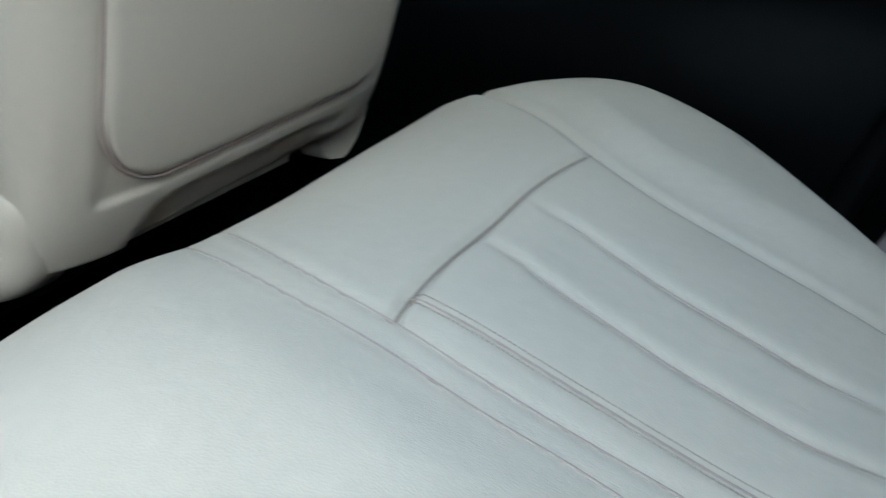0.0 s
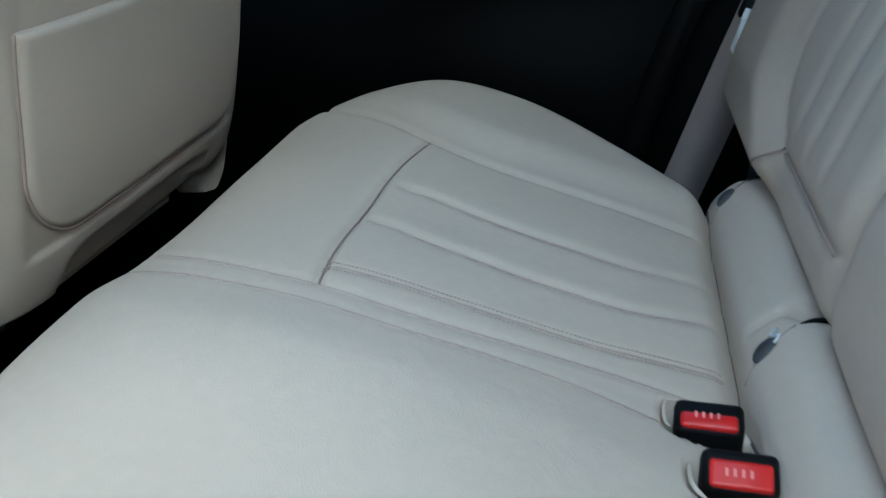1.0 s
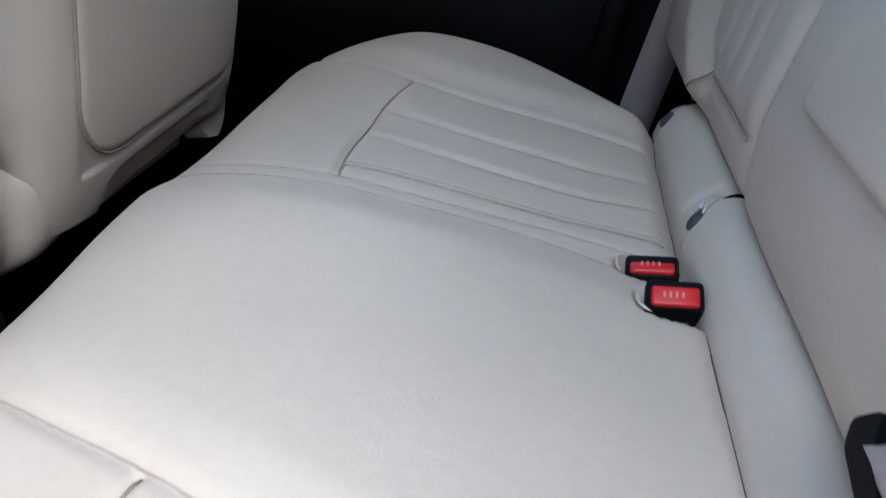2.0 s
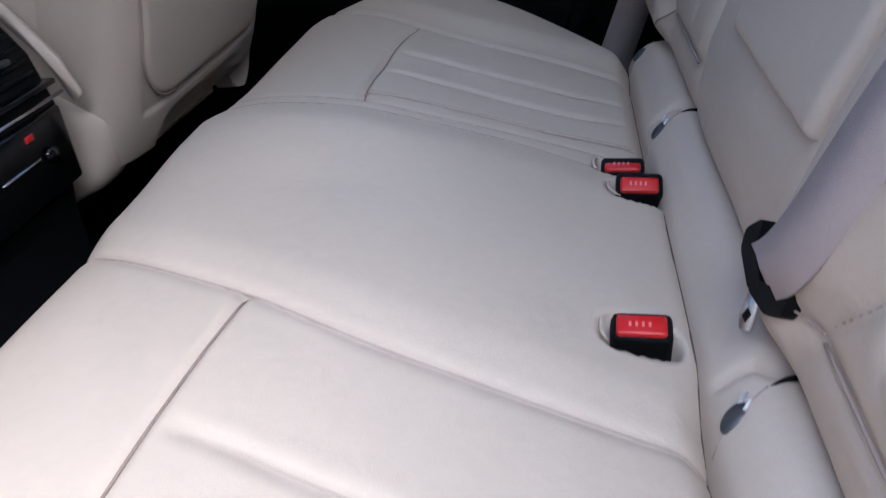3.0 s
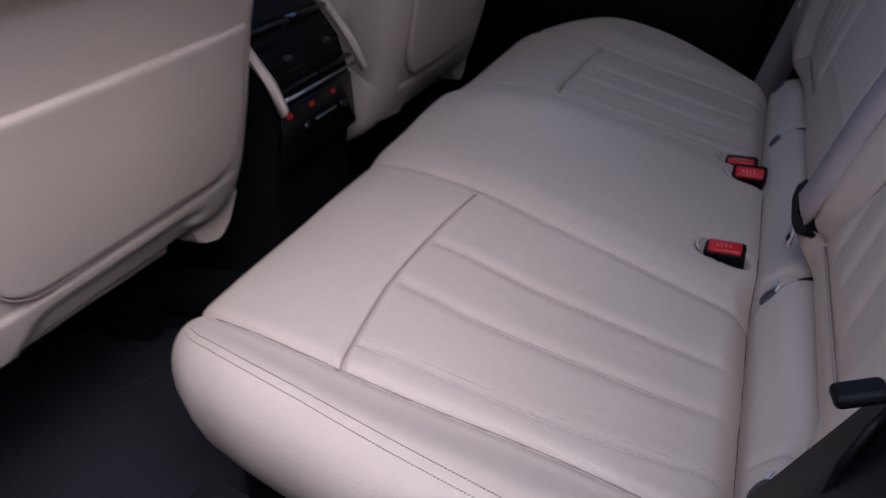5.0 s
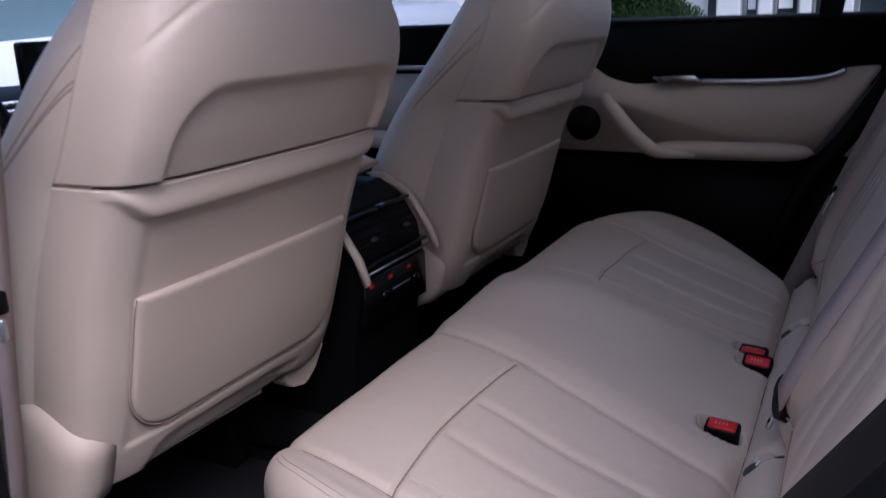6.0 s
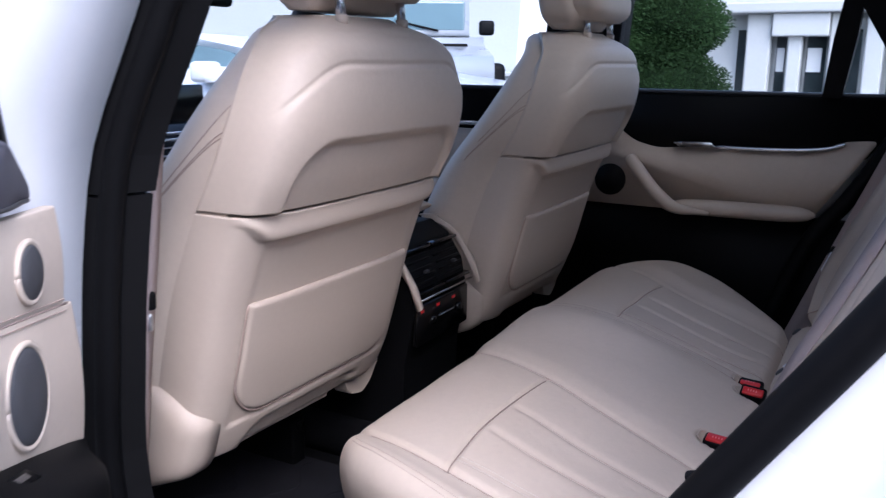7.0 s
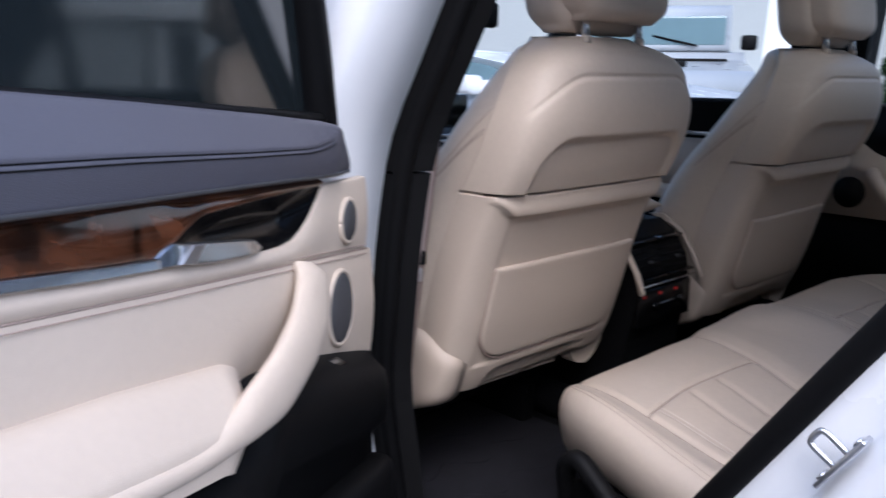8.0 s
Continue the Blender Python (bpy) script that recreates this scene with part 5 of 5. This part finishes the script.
    def arm(s, v):
        # v runs from the panel over the crowned top to the front rim
        t = min(max((s - 0.262) / 0.05, 0), 1)
        reach = 0.064 * (0.35 + 0.65 * math.sqrt(t * (2 - t)))
        drop = 0.036 + 0.006 * (1 - t)
        crown = 0.010 * math.sin(math.pi * min(v, 1)) * (0.3 + 0.7 * t)
        fall = 0.05 * max(0, v - 1)
        return Vector((s + 0.055 * v * (1 - step(s, 0.45, 0.9)), 0.004 + reach * min(v, 1), arm_back(s) - drop * min(v, 1) ** 1.6 + crown - fall - 0.012 * (1 - t) ** 2))
    part("armrest", sheet(arm, [0.262 + 0.628 * (i / 60) ** 1.5 for i in range(61)], span(0, 1, 16) + [1.2, 1.6]), leather, door, "padded cream armrest")
    # black lower part with a ledge and a pocket
    rings = []
    for s in span(-0.118, 0.9, 60):
        zt = cream_lo(s) + 0.003
        k = step(s, -0.13, -0.05)
        rings.append([Vector((s, o, z)) for o, z in ((-0.045, 0.50), (-0.045, zt), (0.002, zt), (0.030 * k + 0.003, zt - 0.012), (0.046 * k + 0.003, zt - 0.026), (0.050 * k + 0.003, zt - 0.045), (0.048 * k + 0.003, zt - 0.10), (0.015 * k + 0.003, zt - 0.13), (0.012 * k + 0.003, 0.50))])
    part("lower_panel", loft(rings), black_plastic, door, "black lower door panel")
    part("door_pocket", field(span(-0.09, 0.88, 60), curve((-0.09, 0.56), (0.88, 0.55)), curve((-0.09, 0.79), (0.1, 0.815), (0.88, 0.84)), lambda s, v: 0.055, 0.02, 0.04, 10), black_plastic, door, "black door pocket")
    m2 = Matrix.Translation((0.062, 0.024, cream_lo(0.06) - 0.0055)) @ Euler((radians(-24), radians(-10), 0)).to_matrix().to_4x4()
    plate = part("lock_symbol", turned(box((-0.020, -0.008, -0.001), (0.020, 0.008, 0.001)), m2), gloss_black, door, "small dark plate with a pale sign", smooth=False)
    part("pale_sign", turned(box((-0.010, -0.004, 0.0011), (0.010, 0.003, 0.0016)), m2), chrome, plate, smooth=False)
    # painted frame and window with dark glass
    part("outer_panel", box((-0.118, -0.11, 0.45), (0.9, -0.046, 1.24), 0.02, 3), white_paint, door, "white outer door skin")
    part("window_seal", tube([(-0.05, -0.036, 1.284), (0.05, -0.036, 1.292), (0.88, -0.036, 1.354)], 0.008, 8), rubber, door, "black window seal")
    tint = material("dark_window_glass", (0.012, 0.016, 0.018), 0.04, vary=0.1, spec=1.0)
    part("window_glass", prism([(-0.02, 1.27), (0.88, 1.33), (0.88, 1.60), (0.55, 1.72), (0.06, 1.70)], 0.005, "y", 0, -0.055), tint, door, "dark reflecting window glass", smooth=False)
    part("window_frame", tube(smooth_path([(-0.06, -0.05, 1.26), (-0.03, -0.05, 1.40), (0.03, -0.05, 1.60), (0.10, -0.05, 1.71), (0.40, -0.05, 1.75), (0.70, -0.05, 1.70)]), 0.028, 10), rubber, door, "black window frame")
    part("frame_skin", tube(smooth_path([(-0.11, -0.085, 1.24), (-0.085, -0.085, 1.40), (-0.03, -0.085, 1.62), (0.05, -0.085, 1.75)]), 0.026, 10), white_paint, door)
    return door


open_door()


# ---- dashboard, seen between the seats ----
def dashboard():
    dash = empty("dashboard", "black dashboard with chrome edged vents and a central screen", "dashboard")
    rings = []
    for y in span(-0.74, 0.74, 24):
        hood = 0.05 * bell(y + 0.37, 0.18)
        rings.append([Vector((x, y, z)) for x, z in ((-1.50, 1.10), (-1.48, 1.16 + hood * 0.5), (-1.32, 1.19 + hood), (-1.20, 1.165 + hood), (-1.17, 1.12), (-1.19, 1.00), (-1.24, 0.86), (-1.40, 0.80), (-1.50, 0.80))])
    part("main_body", loft(rings), black_plastic, dash, "black padded body")
    screen = part("screen", box((-1.215, 0.03, 1.185), (-1.195, 0.30, 1.285), 0.006), gloss_black, dash, "black central screen")
    for z in (1.150, 1.166):
        part("chrome_strip", tube([(-1.166, -0.05, z), (-1.166, 0.68, z)], 0.005, 8), chrome, dash)
    for z in (1.06, 1.085, 1.11, 1.13):
        part("vent_bar", tube([(-1.172, 0.04, z), (-1.172, 0.32, z)], 0.0035, 6), chrome, dash)
    part("hazard_button", box((-1.175, 0.165, 1.118), (-1.164, 0.190, 1.128), 0.002), red_button, dash, "red hazard button")
    part("cream_lower", box((-1.26, 0.30, 0.86), (-1.205, 0.73, 1.04), 0.02, 3), leather, dash, "cream lower dash")
    w = empty("steering_wheel", "black leather steering wheel", "steering wheel")
    m = Matrix.Translation((-0.97, -0.37, 1.13)) @ Euler((0, radians(65), 0)).to_matrix().to_4x4()
    ring = [m @ Vector((0.185 * math.cos(a), 0.185 * math.sin(a), 0)) for a in span(0, 2 * math.pi, 60)]
    part("rim", tube(ring, 0.016, 12, up=(0.9, 0, 0.42)), rubber, w)
    part("hub", turned(box((-0.07, -0.08, -0.05), (0.07, 0.08, 0.0), 0.03, 4), m), black_plastic, w)
    for a in (0, math.pi, -math.pi / 2):
        part("spoke", tube([m @ Vector((0.06 * math.sin(a + math.pi / 2) * 0, 0.05 * math.cos(a), 0)), m @ Vector((0.0, 0.18 * math.cos(a), 0))] if abs(math.cos(a)) > 0.5 else [m @ Vector((0.05, 0, 0)), m @ Vector((0.18, 0, 0))], 0.014, 8), black_plastic, w)
    part("column", tube([m @ Vector((0, 0, -0.03)), (-1.25, -0.37, 1.02)], 0.04, 12), black_plastic, w)
    mir = empty("rear_view_mirror", "black framed rear view mirror at the windscreen", "mirror")
    part("housing", box((-0.97, -0.09, 1.468), (-0.94, 0.152, 1.535), 0.012, 3), black_plastic, mir)
    part("stem", tube([(-0.965, 0.03, 1.53), (-1.0, 0.03, 1.68)], 0.010, 8), black_plastic, mir)
    # near front door, closed
    fd = empty("front_door", "closed white front door with black and cream lining", "car door")
    part("lining", box((-1.35, -0.80, 0.60), (-0.38, -0.74, 1.15), 0.01), leather, fd)
    part("upper_pad", box((-1.35, -0.82, 1.151), (-0.38, -0.74, 1.27), 0.015), black_plastic, fd)
    part("outer_panel", box((-1.40, -0.94, 0.45), (-0.36, -0.84, 1.26), 0.03, 3), white_paint, fd)


dashboard()
pane("windscreen", [(-1.52, -0.70, 1.07), (-1.52, 0.70, 1.07), (-0.93, 0.62, 1.77), (-0.93, -0.62, 1.77)], "clear curved windscreen glass pane")

# ---- outside: building, clipped tree, parked cars ----
def building():
    wall = material("white_rendered_wall", (0.48, 0.49, 0.48), 0.85, vary=0.05, scale=4, bump=0.3, bump_scale=60)
    dark = material("dark_window_pane", (0.02, 0.028, 0.03), 0.08, vary=0.2)
    paper = material("pale_notice", (0.75, 0.76, 0.76), 0.8, vary=0.03)
    b = empty("building", "white rendered building with columns, dark windows and a cornice", "building", kind="")
    y = 24.0
    part("main_wall", box((-14, y + 0.6, 0), (12, y + 1.0, 7.0)), wall, b, smooth=False)
    part("cornice", box((-5.2, y - 0.5, 2.72), (8, y + 0.6, 3.02), 0.05, 2), wall, b, smooth=False)
    part("upper_band", box((-5.2, y - 0.2, 3.02), (8, y + 0.6, 4.4), 0.03, 2), wall, b, smooth=False)
    part("plinth", box((-5.2, y - 0.3, 0), (8, y + 0.6, 0.35), 0.03, 2), wall, b, smooth=False)
    for x0, x1 in ((-3.56, -2.92), (-2.46, -2.10), (-1.42, -1.12), (-0.55, -0.10), (0.9, 1.3), (2.2, 2.6)):
        part("column", box((x0, y - 0.15, 0.35), (x1, y + 0.25, 2.72), 0.04, 2), wall, b, smooth=False)
    part("capital_block", box((-2.88, y - 0.35, 2.10), (-1.44, y + 0.1, 2.72), 0.04, 2), wall, b, smooth=False)
    for x0, x1 in ((-3.92, -3.60), (-2.86, -2.50), (-2.06, -1.46), (-1.08, -0.60), (0.0, 0.8), (1.4, 2.1)):
        win = part("window", box((x0, y + 0.45, 0.40), (x1, y + 0.59, 2.60)), wall, b, smooth=False)
        part("pane", box((x0 + 0.05, y + 0.40, 0.45), (x1 - 0.05, y + 0.445, 2.30)), dark, win, smooth=False)
    for x0, x1 in ((-2.78, -2.58), (-1.98, -1.62)):
        part("notice", box((x0, y + 0.37, 1.15), (x1, y + 0.395, 1.80)), paper, b, "pale sheet on a window", smooth=False)
    ribbed = material("pale_ribbed_steel", (0.55, 0.58, 0.57), 0.5, vary=0.05)
    shutter = part("shutter", box((2.8, y - 0.12, 0.35), (7.6, y + 0.2, 2.72)), dark, b, "pale ribbed roller shutter", smooth=False)
    bm = bmesh.new()
    for k in range(34):
        box((2.85, y - 0.15, 0.37 + k * 0.069), (7.55, y - 0.121, 0.408 + k * 0.069), bm=bm)
    part("shutter_rib", bm, ribbed, shutter, smooth=False)["kind"] = "stuff"
    w = empty("white_wall", "plain white boundary wall with a sloping ledge", "wall", kind="")
    part("wall_face", box((-45, 16, 0), (-5.4, 16.4, 6.5), 0.02), wall, w, smooth=False)
    part("ledge", box((-9.0, 14.6, 0), (-5.2, 15.9, 1.06), 0.03), wall, w, smooth=False)
    part("ledge_cap", box((-9.1, 14.5, 1.06), (-5.1, 15.95, 1.15), 0.02), wall, w, smooth=False)


def topiary():
    leaf = material("dark_conifer_green", (0.016, 0.038, 0.009), 0.75, vary=0.55, scale=8, spec=0.2)
    core_green = material("crown_shade_green", (0.008, 0.016, 0.006), 0.95, vary=0.6, scale=30, bump=1.0, bump_scale=60, spec=0.05)
    bark = material("brown_bark", (0.10, 0.07, 0.05), 0.9, vary=0.3)
    t = empty("clipped_conifer", "dark green conifer clipped in rounded tiers", "tree")
    cx, cy = -2.42, 10.0
    part("trunk", tube([(cx, cy, 0), (cx + 0.02, cy, 1.2), (cx, cy, 2.6), (cx, cy, 3.6)], 0.09, 10, taper=lambda s: 1 - 0.7 * s), bark, t)
    rnd = random.Random(5)
    verts, faces = [], []
    tiers = [(0.02, 0.0, 0.95, 0.88, 0.62), (0.10, 0.1, 1.85, 0.72, 0.46), (-0.12, 0.0, 1.48, 0.66, 0.30), (-0.04, 0.0, 2.55, 0.60, 0.42), (0.08, 0.0, 3.15, 0.45, 0.36)]
    for ox, oy, oz, r, h in tiers:
        for _ in range(int(24000 * r)):
            a, s = rnd.uniform(0, 2 * math.pi), rnd.uniform(-1, 1)
            k = math.sqrt(1 - s * s)
            q = Vector((math.cos(a) * k, math.sin(a) * k, s))
            rad = rnd.uniform(0.74, 1.03) + 0.07 * noise.noise(q * 4 + Vector((oz, 0, 0)))
            p = Vector((cx + ox + q.x * r * rad, cy + oy + q.y * r * rad, oz + q.z * h * rad))
            up = (q + Vector((rnd.uniform(-0.7, 0.7), rnd.uniform(-0.7, 0.7), rnd.uniform(-0.3, 0.9)))).normalized()
            side = up.orthogonal().normalized()
            size = rnd.uniform(0.011, 0.026)
            i = len(verts)
            verts += [p - side * size * 0.6, p + side * size * 0.6, p + up * size * 1.8]
            faces.append((i, i + 1, i + 2))
    # filler cores behind the needles, coloured dark for the shade inside the crown
    for ox, oy, oz, r, h in tiers:
        rings = []
        for i in range(1, 14):
            s = math.pi * i / 14
            ring = []
            for j in range(22):
                a = 2 * math.pi * j / 22
                q = Vector((math.sin(s) * math.cos(a), math.sin(s) * math.sin(a), math.cos(s)))
                k = 0.78 + 0.10 * noise.noise(q * 5 + Vector((oz, 1, 0)))
                ring.append((cx + ox + q.x * r * k, cy + oy + q.y * r * k, oz + q.z * h * k))
            rings.append(ring)
        part("crown_core", loft(rings), core_green, t, "dark filler core, the crown's inner shade in its colour")
    me = bpy.data.meshes.new("crown")
    me.from_pydata(verts, [], faces)
    me.materials.append(leaf)
    crown = new("crown", me)
    crown.parent = t
    tagged(crown, "dense dark green needles", kind="stuff")


silver_paint = material("silver_grey_paint", (0.34, 0.36, 0.39), 0.3, vary=0.03, coat=0.5)


def parked_car(at, boxy, label):
    c = empty("parked_car", label, "car", "parked cars", at=at)
    # the pale blue of reflected sky is put into the glass colour
    glassy = material("sky_tinted_car_glass", (0.16, 0.24, 0.27), 0.03, vary=0.05, spec=1.0)
    tyre = rubber
    if boxy:
        length, width, hood, belt, roof = 4.2, 1.85, 1.46, 1.60, 2.08
        body = [(-2.1, 0.45), (-2.1, 1.30), (-2.0, hood - 0.06), (-0.75, hood + 0.05), (-0.70, belt), (2.1, belt), (2.1, 0.45)]
        cabin = [(-0.72, belt), (-0.55, roof), (2.05, roof), (2.08, belt)]
    else:
        length, width, hood, belt, roof = 4.6, 1.82, 1.30, 1.18, 1.54
        body = [(-2.3, 0.35), (-2.36, 0.95), (-2.20, 1.20), (-1.25, hood + 0.03), (1.5, belt), (2.2, 1.10), (2.3, 0.95), (2.3, 0.35)]
        cabin = [(-1.40, hood - 0.02), (-0.90, 1.42), (-0.40, 1.51), (0.2, roof), (0.9, 1.48), (1.8, belt - 0.02)]
    paint = silver_paint if boxy else white_paint
    part("body", prism(rounded(body, 0.12), width, "y", 0.10, -width / 2), paint, c, "silver grey bodywork" if boxy else "white bodywork")
    bm = prism(rounded(cabin, 0.08), width - 0.30, "y", 0.06, -width / 2 + 0.15)
    part("cabin", bm, paint, c)
    if boxy:
        part("windscreen", box((-0.70, -width / 2 + 0.2, belt + 0.06), (-0.60, width / 2 - 0.2, roof - 0.12), 0.02), glassy, c, "", smooth=False)
        for s in (-1, 1):
            part("wing_mirror", box((-0.72, s * (width / 2 + 0.03) - 0.08, belt + 0.02), (-0.62, s * (width / 2 + 0.03) + 0.08, belt + 0.17), 0.03), rubber, c)
            part("headlight", turned(tube([(0, 0, 0), (-0.05, 0, 0)], 0.10, 18), Matrix.Translation((-2.09, s * 0.60, 1.10))), chrome, c)
        part("grille", box((-2.14, -0.40, 0.85), (-2.08, 0.40, 1.28), 0.02), rubber, c)
        part("bonnet_vent", box((-1.6, -0.35, hood - 0.02), (-1.2, 0.35, hood + 0.03), 0.01), rubber, c)
        part("wiper_panel", box((-0.85, -0.75, hood + 0.03), (-0.72, 0.75, hood + 0.07), 0.01), rubber, c)
        for y in (-0.45, 0.1):
            part("wiper", tube([(-0.72, y, belt + 0.06), (-0.70, y + 0.45, belt + 0.16)], 0.012, 6), rubber, c)
        for s in (-1, 1):
            part("wing", box((-2.05, s * 0.93 - 0.10, 0.75), (-1.0, s * 0.93 + 0.10, hood - 0.12), 0.06, 3), rubber, c, "black wheel arch wing")
        part("bumper", box((-2.25, -0.85, 0.50), (-2.05, 0.85, 0.72), 0.04), rubber, c)
    else:
        for s in (-1, 1):
            out = [(-1.22, 1.25), (-0.82, 1.40), (-0.38, 1.465), (0.2, 1.49), (0.85, 1.435), (1.4, 1.23)]
            part("side_window", prism(rounded(out, 0.06), 0.02 * s, "y", 0, s * (width / 2 - 0.152)), glassy, c, smooth=False)
            part("wing_mirror", box((-0.85, s * (width / 2 + 0.05) - 0.08, 1.22), (-0.72, s * (width / 2 + 0.05) + 0.08, 1.34), 0.03), white_paint, c)
    for x in (-1.35, 1.35):
        for s in (-1, 1):
            wheel = part("wheel", turned(tube([(0, -0.11, 0), (0, 0.11, 0)], 0.34, 24), Matrix.Translation((x, s * (width / 2 - 0.10), 0.34))), tyre, c)
    return c


def near_light_block():
    """An unseen wall with ribbed panels, added on the open door's side to block low sky light."""
    wall = material("grey_rendered_wall", (0.11, 0.11, 0.11), 0.85, vary=0.08, scale=4, bump=0.3, bump_scale=60)
    ribbed = material("grey_shutter_steel", (0.16, 0.165, 0.17), 0.5, vary=0.06, scale=10)
    b = empty("added_blocking_wall", "unseen grey wall with ribbed panels, added to block low light", "building")
    part("main_wall", box((-9, -4.6, 0), (9, -4.2, 3.5)), wall, b, smooth=False)
    part("parapet", box((-9.1, -4.65, 3.5), (9.1, -4.1, 3.7), 0.03), wall, b, smooth=False)
    for x0 in (-5.2, -0.8, 3.6):
        shutter = part("shutter", box((x0, -4.19, 0), (x0 + 3.2, -4.15, 3.2)), ribbed, b, "ribbed grey panel of the added wall", smooth=False)
        bm = bmesh.new()
        for k in range(40):
            box((x0 + 0.05, -4.15, 0.04 + k * 0.078), (x0 + 3.15, -4.128, 0.09 + k * 0.078), bm=bm)
        part("shutter_rib", bm, ribbed, shutter, smooth=False)["kind"] = "stuff"


building()
near_light_block()
topiary()
parked_car(pose(-4.62, 6.87, 0, 0, 0, 120), True, "silver grey boxy off-road car parked in front of the wall")
parked_car(pose(-4.0, 3.05, 0, 0, 0, 190), False, "white saloon car parked beside")
